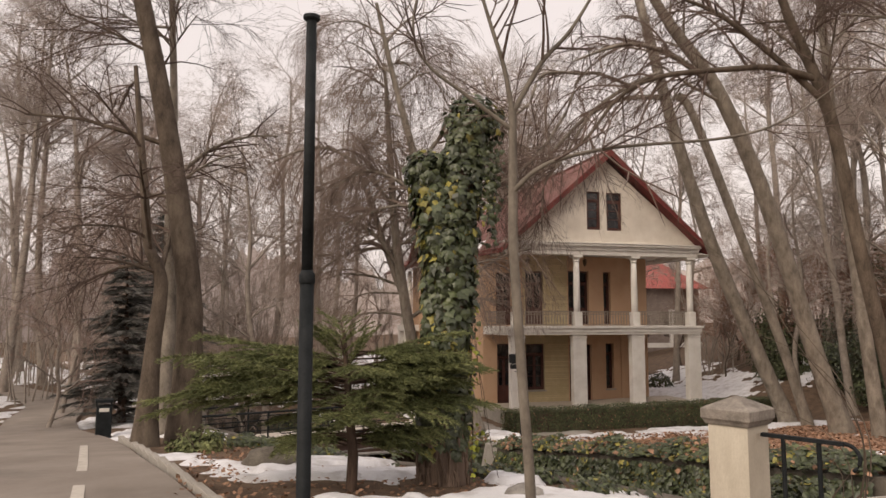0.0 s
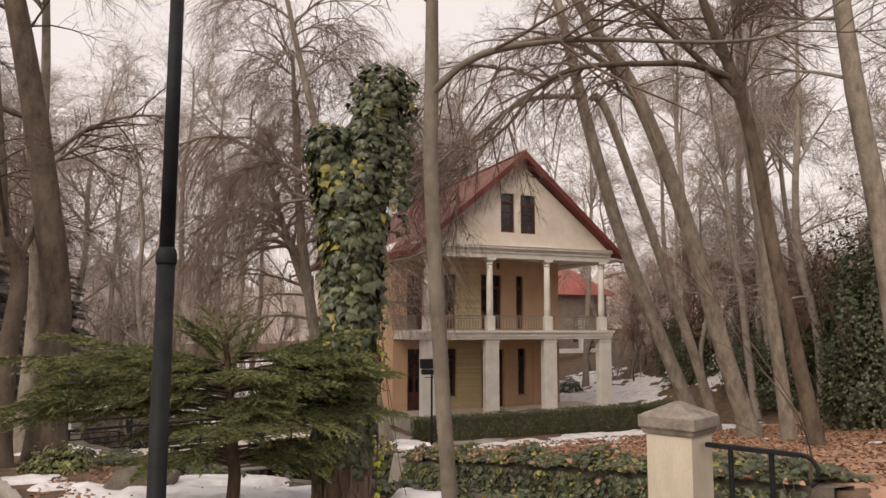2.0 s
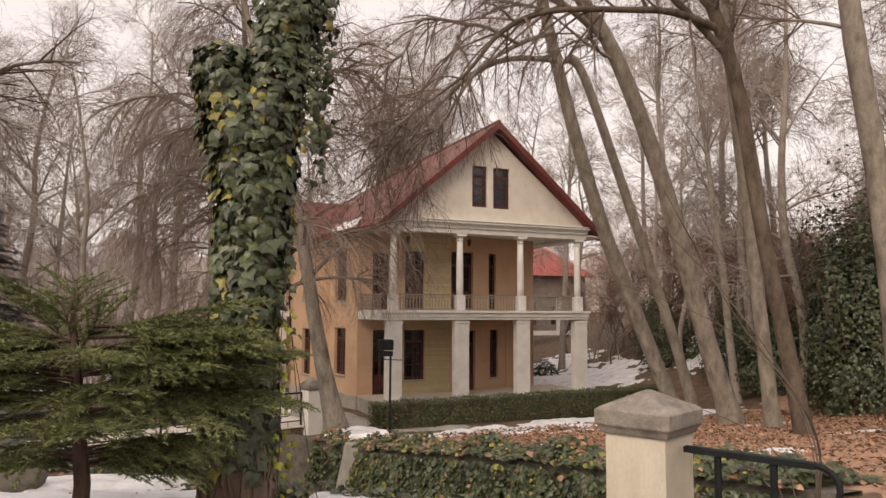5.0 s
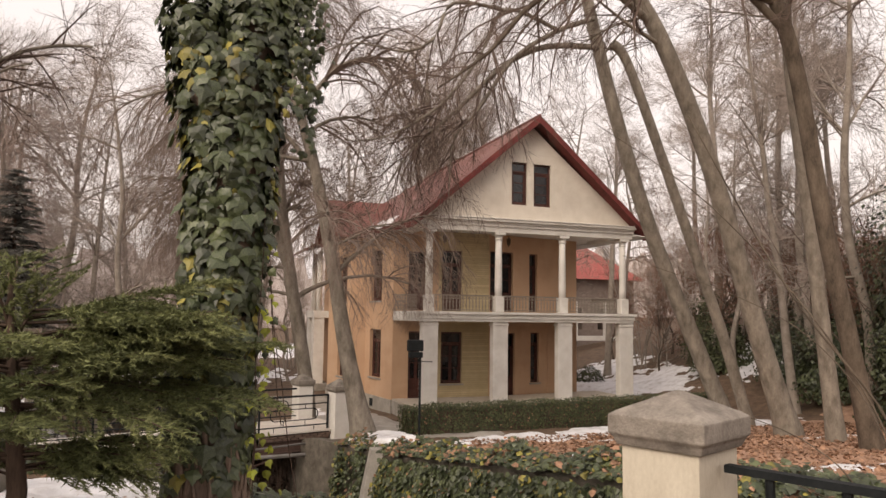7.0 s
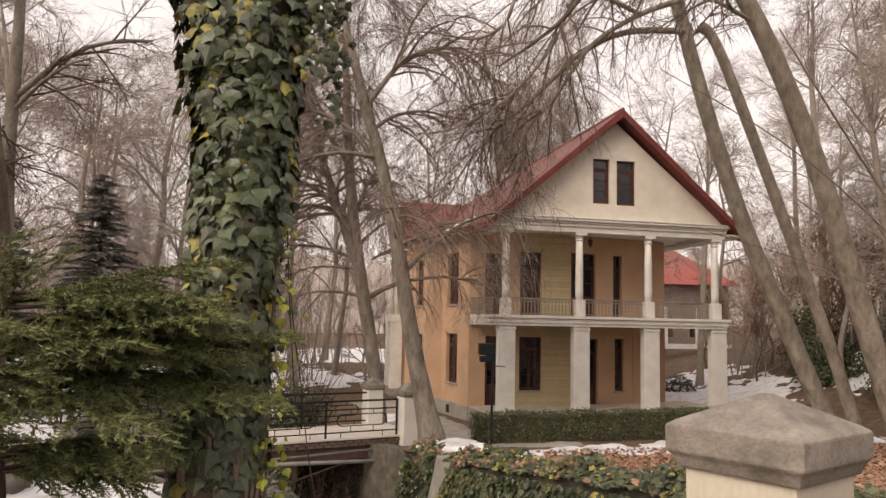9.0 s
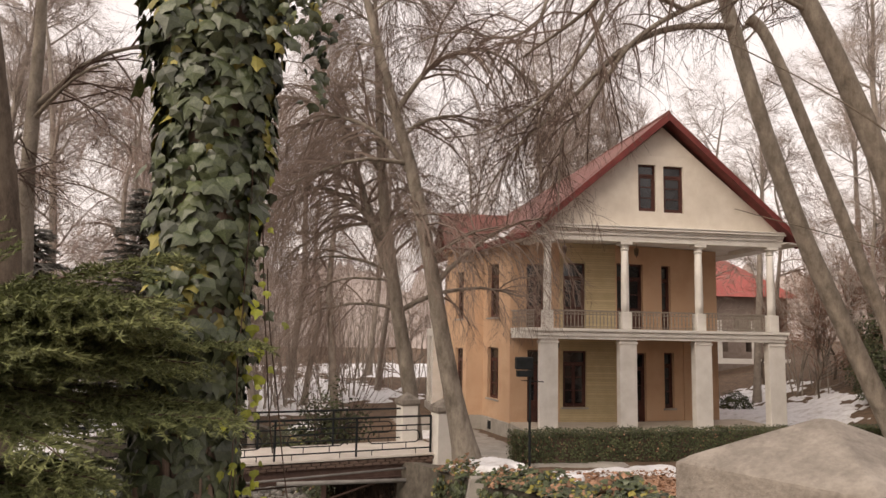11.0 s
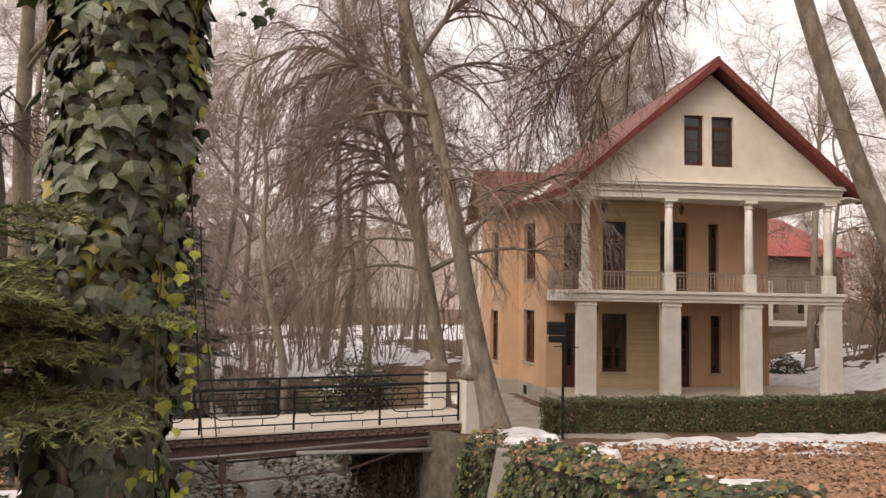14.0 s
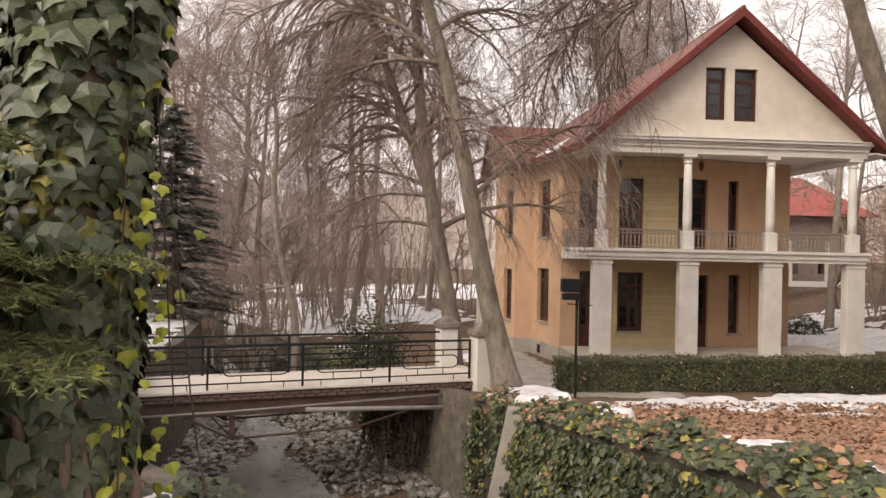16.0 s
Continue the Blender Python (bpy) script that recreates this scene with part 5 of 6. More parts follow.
    for sx, sy, z0, z1 in ((0.36, -0.22, 2.9, 0.2), (0.42, -0.08, 3.3, 1.0), (0.46, 0.05, 2.2, -0.1), (0.34, -0.3, 1.3, -0.1)):
        z = z0
        while z > z1:
            if lm.rng.random() < 0.45 + 0.5 * (noise.noise((z * 2.3, sx * 9, 1)) > 0.05):
                (lm if lm.rng.random() < 0.55 else lv2).lobed((sx + ly.rng.gauss(0, 0.05), sy + ly.rng.gauss(0, 0.05), z), (ly.rng.gauss(0, 0.6), -1, 0.2), ly.rng.uniform(0.05, 0.095))
            z -= 0.06
        ww = Wood(int(z0 * 10))
        ww.limb(ww.path((sx, sy, z0), (0, 0, -1), z0 - z1, 8, 0.08, 0), [0.004] * 9, 4)
        raw("stem", ww.v, ww.f, M_BARK_DARK, t)
    tagged(raw("young_ivy", lm.v, lm.f, M_LIME, t, "lime-yellow young ivy leaves"), kind="stuff")
    tagged(raw("trailing_ivy", lv2.v, lv2.f, M_IVY, t), kind="stuff")
    tagged(raw("yellow_ivy", ly.v, ly.f, M_IVY_Y, t, "yellowing ivy leaves"), kind="stuff")


build_ivy_tree()


# Low spreading conifer on the verge.
def build_conifer():
    bx, by, bz = -8.98, -18.95, 1.5
    t = thing("spreading_conifer", "low wide conifer with flat dark green sprays", "conifer", m=pose(bx, by, bz))
    w = Wood(71)
    w.limb([(0, 0, -0.2), (0.03, 0, 0.5), (-0.03, 0, 1.1), (-0.1, 0, 2.0)], [0.075, 0.065, 0.05, 0.015], 10)
    lv = Leaves(72)
    rng = lv.rng

    def plume(start, way, length, rise):
        segs = 7
        p = w.path(start, way, length, segs, 0.07, rise)
        w.limb(p, [0.011 * (1 - 0.8 * k / segs) + 0.0015 for k in range(segs + 1)], 4)
        n = int(length / 0.05)
        for i in range(int(n * 0.22), n):
            f = (i + rng.random()) / n
            k = min(segs - 1, int(f * segs))
            g = f * segs - k
            q = Vector([p[k][c] + g * (p[k + 1][c] - p[k][c]) for c in range(3)])
            d = (Vector(p[k + 1]) - Vector(p[k])).normalized()
            side = Vector((-d.y, d.x, 0)).normalized()
            for s in (-1, 1):
                if rng.random() < 0.14:
                    continue
                ln = (0.17 + 0.38 * math.sin(math.pi * min(1, 0.25 + 0.72 * f))) * rng.uniform(0.6, 1.1)
                v = (d * rng.uniform(0.6, 1.0) + side * s * rng.uniform(0.5, 1.0) + Vector((0, 0, rng.uniform(-0.16, 0.08)))).normalized()
                m = int(ln * 190)
                for j in range(m):
                    u = (j + rng.random()) / m
                    e = q + v * ln * u + Vector((0, 0, -0.05 * u * u))
                    dd = v * 0.7 + Vector((rng.gauss(0, 0.5), rng.gauss(0, 0.5), rng.gauss(0, 0.3)))
                    lv.blade(e, dd, rng.uniform(0.035, 0.075) * (1.15 - 0.5 * u), rng.uniform(0.007, 0.013))
    for i in range(36):
        # boughs over the stream side, in loose tiers
        z = rng.choice((1.08, 1.22, 1.36, 1.52, 1.68)) + rng.gauss(0, 0.04)
        a = rng.gauss(-0.12, 0.32)
        plume((0, 0, z), (math.cos(a), math.sin(a), rng.uniform(0.0, 0.28)), rng.uniform(1.0, 1.9) * (1 - 0.12 * (z > 1.45)) * (1 - 0.3 * abs(a)), 0.06)
    for i in range(32):
        z = rng.choice((1.05, 1.2, 1.36, 1.5)) + rng.gauss(0, 0.05)
        a = math.pi + rng.gauss(0, 0.42)
        plume((0, 0, z), (math.cos(a), math.sin(a), rng.uniform(0.05, 0.32)), rng.uniform(0.9, 2.35), 0.07)
    for i in range(18):
        a = rng.choice((0.0, math.pi)) + rng.gauss(0, 0.6)
        plume((0, 0, rng.uniform(0.6, 0.8)), (math.cos(a), math.sin(a), 0.1), rng.uniform(0.6, 1.3), 0.08)
    for i in range(14):
        a = rng.choice((-1, 1)) * rng.uniform(1.0, 2.1)
        plume((0, 0, rng.uniform(0.8, 1.6)), (math.cos(a), math.sin(a), 0.2), rng.uniform(0.5, 1.0), 0.06)
    for i in range(6):
        plume((-0.08 + rng.gauss(0, 0.05), 0, rng.uniform(1.5, 1.8)), (rng.uniform(-0.9, 0.5), rng.gauss(0, 0.4), 0.6), rng.uniform(0.35, 0.65), 0.1)
    tagged(raw("branchwork", w.v, w.f, M_BARK_DARK, t, smooth=True), kind="stuff")
    tagged(raw("needles", lv.v, lv.f, M_CONIFER, t), kind="stuff")


build_conifer()


def spruce(x, y, h, r, seed, material, label):
    z = ground_z(x, y)
    t = thing("spruce", label, "spruce", m=pose(x, y, z))
    w, lv = Wood(seed), Leaves(seed + 1)
    rng = lv.rng
    w.limb([(0, 0, -0.2), (0.05, 0, h * 0.5), (0, 0.03, h)], [0.14, 0.08, 0.01], 8)
    zz = 0.25
    while zz < h:
        for k in range(8):
            a = rng.uniform(0, 2 * math.pi)
            z0 = zz + rng.uniform(-0.16, 0.16)
            ln = r * (1 - zz / h) ** 0.8 * rng.uniform(0.65, 1.15) + 0.1
            p = w.path((0, 0, z0), (math.cos(a), math.sin(a), rng.uniform(-0.1, 0.3)), ln, 5, 0.08, 0.12)
            w.limb(p, [0.02, 0.017, 0.013, 0.01, 0.006, 0.003], 3)
            for i in range(5):
                for g in range(int(120 * ln / 5) + 8):
                    f = rng.random()
                    q = tuple(p[i][c] + f * (p[i + 1][c] - p[i][c]) for c in range(3))
                    side = Vector((-math.sin(a), math.cos(a), 0)) * rng.choice((-1, 1)) + Vector((math.cos(a), math.sin(a), rng.uniform(-0.9, 0.1)))
                    lv.blade(q, side, rng.uniform(0.12, 0.36), rng.uniform(0.02, 0.045))
        zz += 0.22
    raw("trunk", w.v, w.f, M_BARK_DARK, t)
    tagged(raw("needles", lv.v, lv.f, material, t), kind="stuff")


spruce(-13.6, 3.4, 7.4, 2.5, 81, M_CONIFER_D, "dark spruce standing beyond the footbridge")
spruce(-13.7, -5.2, 4.8, 1.7, 83, M_CONIFER_D, "brownish half-dry spruce beside the road")


def bush(name, label, x, y, z, rx, ry, rz, n, size, material, seed, stems=12, fill=0.55):
    t = thing(name, label, "bush", m=pose(x, y, z))
    lv, w = Leaves(seed), Wood(seed)
    rng = lv.rng
    for _ in range(stems):
        a = rng.uniform(0, 2 * math.pi)
        p = w.path((rng.gauss(0, rx * 0.15), rng.gauss(0, ry * 0.15), -0.1), (0.6 * math.cos(a), 0.6 * math.sin(a), 1), rz * 1.1, 5, 0.15, 0.05)
        w.limb(p, [0.02, 0.017, 0.013, 0.01, 0.006, 0.003], 4)
    for _ in range(n):
        a, u = rng.uniform(0, 2 * math.pi), rng.random()
        el = math.asin(min(1, u ** 0.8))
        k = rng.uniform(fill, 1.0) * (0.75 + 0.45 * noise.noise((math.cos(a) * 2 + seed, math.sin(a) * 2, el * 3)))
        d = (math.cos(a) * math.cos(el), math.sin(a) * math.cos(el), math.sin(el))
        lv.leaf((rx * k * d[0], ry * k * d[1], rz * k * d[2]), d, size * rng.uniform(0.7, 1.3), 0.3)
    tagged(raw("branchwork", w.v, w.f, M_TWIG, t), kind="stuff")
    tagged(raw("foliage", lv.v, lv.f, material, t), kind="stuff")


bush("laurel", "loose olive-green laurel beyond the footbridge railing", -6.7, -1.6, -0.6, 1.6, 1.1, 2.9, 3200, 0.09, M_HEDGE, 91, 30, 0.4)
bush("green_bush", "low green bush at the foot of the roadside trees", -11.05, -14.1, 1.25, 0.75, 0.6, 0.6, 2200, 0.06, M_CONIFER, 92)
bush("round_bush", "clipped dark round bush in the snow behind the villa", 11.9, 8.4, ground_z(11.9, 8.4) - 0.05, 1.1, 1.0, 1.0, 2600, 0.06, M_HEDGE, 93, 6, 0.9)
bush("round_bush", "low green bush in the snow behind the villa", 13.5, 15.0, ground_z(13.5, 15.0) - 0.05, 1.0, 0.8, 0.8, 1500, 0.07, M_CONIFER, 94, 6, 0.9)
bush("ivy_thicket", "tall dark ivy-smothered tree on the slope", 11.8, -10.4, 0.3, 2.9, 2.4, 8.2, 19000, 0.12, M_IVY, 95, 14, 0.6)
bush("ivy_thicket", "ivy thicket at the foot of the slope", 12.6, -6.2, 0.6, 2.2, 1.6, 3.4, 6500, 0.11, M_IVY, 96, 14, 0.6)
bush("ivy_thicket", "ivy thicket at the foot of the slope", 14.4, -2.8, 0.9, 2.8, 1.8, 3.8, 7500, 0.11, M_IVY, 97, 14, 0.6)
bush("ivy_thicket", "ivy thicket at the foot of the slope", 14.8, 1.8, 0.9, 2.2, 1.8, 2.6, 4500, 0.11, M_HEDGE, 98, 14, 0.6)
bush("ivy_thicket", "dark ivy thicket at the edge of the lawn", 9.5, -14.2, 0.6, 2.2, 1.6, 2.4, 4500, 0.14, M_IVY, 99, 14, 0.6)
bush("ivy_thicket", "dark ivy thicket on the slope", 15.5, -13.5, 1.5, 2.8, 2.4, 6.0, 7000, 0.16, M_IVY, 100, 14, 0.6)
bush("ivy_thicket", "ivy thicket high on the slope", 17.0, -1.5, 1.8, 2.8, 2.2, 5.6, 4600, 0.17, M_HEDGE, 111, 10, 0.6)
bush("ivy_thicket", "ivy thicket high on the slope", 19.0, -6.5, 2.4, 3.4, 2.4, 8.0, 6500, 0.18, M_IVY, 112, 10, 0.6)
bush("ivy_thicket", "ivy thicket high on the slope", 21.0, 3.0, 2.2, 3.4, 2.4, 6.5, 5000, 0.18, M_HEDGE, 113, 10, 0.6)
bush("ivy_thicket", "tall dark ivy-smothered tree on the slope", 15.2, -7.6, 1.3, 2.8, 2.2, 8.2, 8000, 0.17, M_IVY, 114, 12, 0.5)
bush("ivy_thicket", "dark ivy-smothered shrub on the slope", 14.0, -8.8, 0.9, 2.3, 2.0, 6.2, 7000, 0.12, M_IVY, 115, 12, 0.5)
bush("ivy_thicket", "dark ivy-smothered shrub on the slope", 16.6, -4.2, 1.7, 2.4, 2.0, 6.0, 6500, 0.13, M_IVY, 116, 12, 0.5)
bush("ivy_thicket", "ivy-covered shrub on the slope behind the villa", 17.4, 5.6, 1.6, 2.6, 1.8, 3.8, 5000, 0.13, M_HEDGE, 117, 12, 0.5)
bush("rail_shrub", "small evergreen shrub under the iron handrail", -4.55, -21.2, 1.2, 0.8, 0.6, 1.0, 1800, 0.07, M_IVY, 104, 10, 0.5)

# Bare canes arching out of that shrub.
canes = thing("bare_canes", "long bare canes arching over the handrail", "shrub", m=pose(-4.3, -21.6, 1.2))
for i, (pts, r) in enumerate(((((0, 0, 0), (0.1, -0.2, 0.9), (-0.1, -0.3, 1.5), (-0.55, -0.1, 2.2), (-0.95, 0.2, 3.2)), 0.012), (((0.1, 0, 0), (0.3, 0.2, 0.9), (0.1, 0.5, 1.3), (-0.6, 0.8, 1.55)), 0.007), (((0, 0.1, 0), (0.2, 0.2, 0.8), (-0.2, 0.3, 1.1), (-0.8, 0.9, 1.35)), 0.006),
                              (((0.2, 0, 0), (0.4, 0.1, 1.2), (0.2, 0.6, 2.0), (-0.6, 1.4, 2.5)), 0.007), (((0.2, 0.2, 0), (0.7, 0.3, 1.0), (0.5, 0.6, 1.9), (0.0, 1.2, 2.9), (-0.6, 1.8, 3.6)), 0.01))):
    w = Wood(110 + i)
    q, rr = resample([tuple(p) for p in pts], [r * (1 - 0.75 * k / (len(pts) - 1)) for k in range(len(pts))], 6)
    w.limb(q, rr, 6)
    raw("cane", w.v, w.f, M_BARK, canes, smooth=True)


# Clipped hedge in front of the porch.
def build_hedge():
    p, q = Vector((-2.45, -7.0, 0)), Vector((8.3, -5.95, 0))
    L = (q - p).length
    t = thing("hedge", "low clipped dark green hedge with bare patches", "hedge", m=run(p, q))
    bm = bmesh.new()
    box(bm, 0.08, L - 0.08, 0.1, 0.8, 0.0, 0.76)
    part("core", bm, M_BARK_DARK, t)
    lv, dry = Leaves(121), Leaves(122)
    rng = lv.rng
    for _ in range(26000):
        x = rng.uniform(0, L)
        face = rng.random()
        wob = 0.05 * noise.noise((x * 1.5, 0, 4)) + 0.03 * noise.noise((x * 5, 1, 4))
        if face < 0.55:
            z = rng.uniform(0.02, 0.86 + wob)
            if z < 0.3 and rng.random() < 0.4:
                continue
            pp, n = (x, 0.06 + wob + rng.gauss(0, 0.03), z), (0, -1, 0.2)
        elif face < 0.93:
            pp, n = (x, rng.uniform(0, 0.9), 0.84 + wob + rng.gauss(0, 0.025)), (0, -0.2, 1)
        else:
            x = rng.choice((0.02, L - 0.02))
            pp, n = (x + rng.gauss(0, 0.03), rng.uniform(0, 0.9), rng.uniform(0.05, 0.86)), (-1 if x < 1 else 1, 0, 0)
        (dry if rng.random() < 0.03 else lv).leaf(pp, n, rng.uniform(0.03, 0.06), 0.1)
    tagged(raw("foliage", lv.v, lv.f, M_HEDGE, t), kind="stuff")
    tagged(raw("dry_foliage", dry.v, dry.f, M_DRYLEAF, t), kind="stuff")


build_hedge()

# ---- ground covers ----
def sheet(name, label, category, f_in, x0, x1, y0, y1, step, lift, material, kind="structure", rough=0.02):
    """A thin layer on the ground wherever f_in(x, y) > 0; it thins out towards its edge."""
    nx, ny = int((x1 - x0) / step) + 1, int((y1 - y0) / step) + 1
    idx, vs, val = {}, [], {}
    for j in range(ny):
        for i in range(nx):
            x, y = x0 + i * step, y0 + j * step
            val[i, j] = f_in(x, y)
    fs = []

    def vert(i, j):
        if (i, j) not in idx:
            x, y = x0 + i * step, y0 + j * step
            v = val[i, j]
            z = ground_z(x, y) + 0.05 * noise.noise((x * 0.7, y * 0.7, 0)) + 0.02 * noise.noise((x * 3, y * 3, 0)) - (0.03 if x < -10 else 0)
            idx[i, j] = len(vs)
            vs.append((x, y, z + min(1.0, max(-0.5, v * 3)) * lift + rough * noise.noise((x * 4, y * 4, 9)) * (v > 0)))
        return idx[i, j]
    for j in range(ny - 1):
        for i in range(nx - 1):
            if max(val[i, j], val[i + 1, j], val[i, j + 1], val[i + 1, j + 1]) > 0:
                fs.append((vert(i, j), vert(i + 1, j), vert(i + 1, j + 1), vert(i, j + 1)))
    return tagged(raw(name, vs, fs, material, smooth=True), label, category, kind=kind)


KERB = [(-60, -7.5), (-30, -9.0), (-25, -9.4), (-21.6, -10.1), (-19.34, -10.8), (-17.4, -11.33), (-15.6, -11.8), (-13.7, -12.26), (-11.2, -13.0), (-8, -14.2), (-3.6, -15.2), (0.1, -15.6), (3.3, -16.8), (12, -22), (30, -34), (90, -85)]


def kerb_x(y):
    for (y0, a), (y1, b) in zip(KERB, KERB[1:]):
        if y <= y1:
            return a + (b - a) * (y - y0) / (y1 - y0)
    return KERB[-1][1]


def strip(name, label, category, o0, o1, ys, lift, material, thick=0.0):
    """A band that follows the kerb line between two offsets to its left."""
    vs, fs = [], []
    cols = 9 if o1 - o0 > 1 else 2
    for y in ys:
        for k in range(cols):
            x = kerb_x(y) - o0 - (o1 - o0) * k / (cols - 1) * (1 - 0.64 * smooth01(-20, -6, y) * (cols > 2))
            vs.append((x, y, left_z(x, y) + lift))
    n = len(ys)
    fs = [(j * cols + k + 1, j * cols + k, (j + 1) * cols + k, (j + 1) * cols + k + 1) for j in range(n - 1) for k in range(cols - 1)]
    return tagged(raw(name, vs, fs, material, smooth=True), label, category, kind="structure")


strip("road", "worn grey asphalt park road", "road", 0.0, 5.4, list(np.arange(-45, 30, 0.5)) + list(np.arange(30, 91, 5)), 0.055, M_ASPHALT)
lp = [(-13.09, -13.11), (-12.44, -16.45), (-11.96, -19.09), (-11.4, -22.2), (-10.8, -25.5), (-10.3, -29), (-10.0, -34)]
lv_, lf_ = [], []
for x, y in lp:
    lv_ += [(x - 0.065, y, left_z(x, y) + 0.064), (x + 0.065, y, left_z(x, y) + 0.064)]
tagged(raw("road_line", lv_, [(2 * i + 2, 2 * i + 3, 2 * i + 1, 2 * i) for i in range(len(lp) - 1)], M_PAINTLINE), "worn white edge line on the asphalt", "road marking", kind="structure")
kb = thing("kerb", "flush worn concrete kerb along the verge", "kerb", kind="structure")
rngk = random.Random(3)
y = -31.0
while y < -12.2:
    a, b = Vector((kerb_x(y), y, 0)), Vector((kerb_x(y + 0.78), y + 0.78, 0))
    z = left_z(a.x, a.y)
    bm = bmesh.new()
    L = (b - a).length
    box(bm, 0.005, L - 0.005, -0.1, 0.0, -0.1, 0.068 + rngk.uniform(-0.012, 0.012))
    part("kerb_stone", bm, M_CONCRETE, kb, bevel=0.012, m=Matrix.Translation((a.x + 0.1, a.y, z)) @ Matrix.Rotation(math.atan2(b.y - a.y, b.x - a.x), 4, "Z"))
    y += 0.8


def blob(cx, cy, rx, ry, seed, rough=0.9, turn=0.0):
    c, s = math.cos(radians(turn)), math.sin(radians(turn))

    def f(x, y):
        u, v = ((x - cx) * c + (y - cy) * s) / rx, (-(x - cx) * s + (y - cy) * c) / ry
        return 1 - math.sqrt(u * u + v * v) + rough * (0.7 * noise.noise((x * 1.1, y * 1.1, seed)) + 0.45 * noise.noise((x * 3.3, y * 3.3, seed)))
    return f


def on_right(f, gap=0.1):
    return lambda x, y: f(x, y) if x > bank(y, 0) + gap else -1


def on_left(f, gap=0.1):
    return lambda x, y: f(x, y) if x < bank(y, 1) - gap or y < HEAD - 0.2 else -1


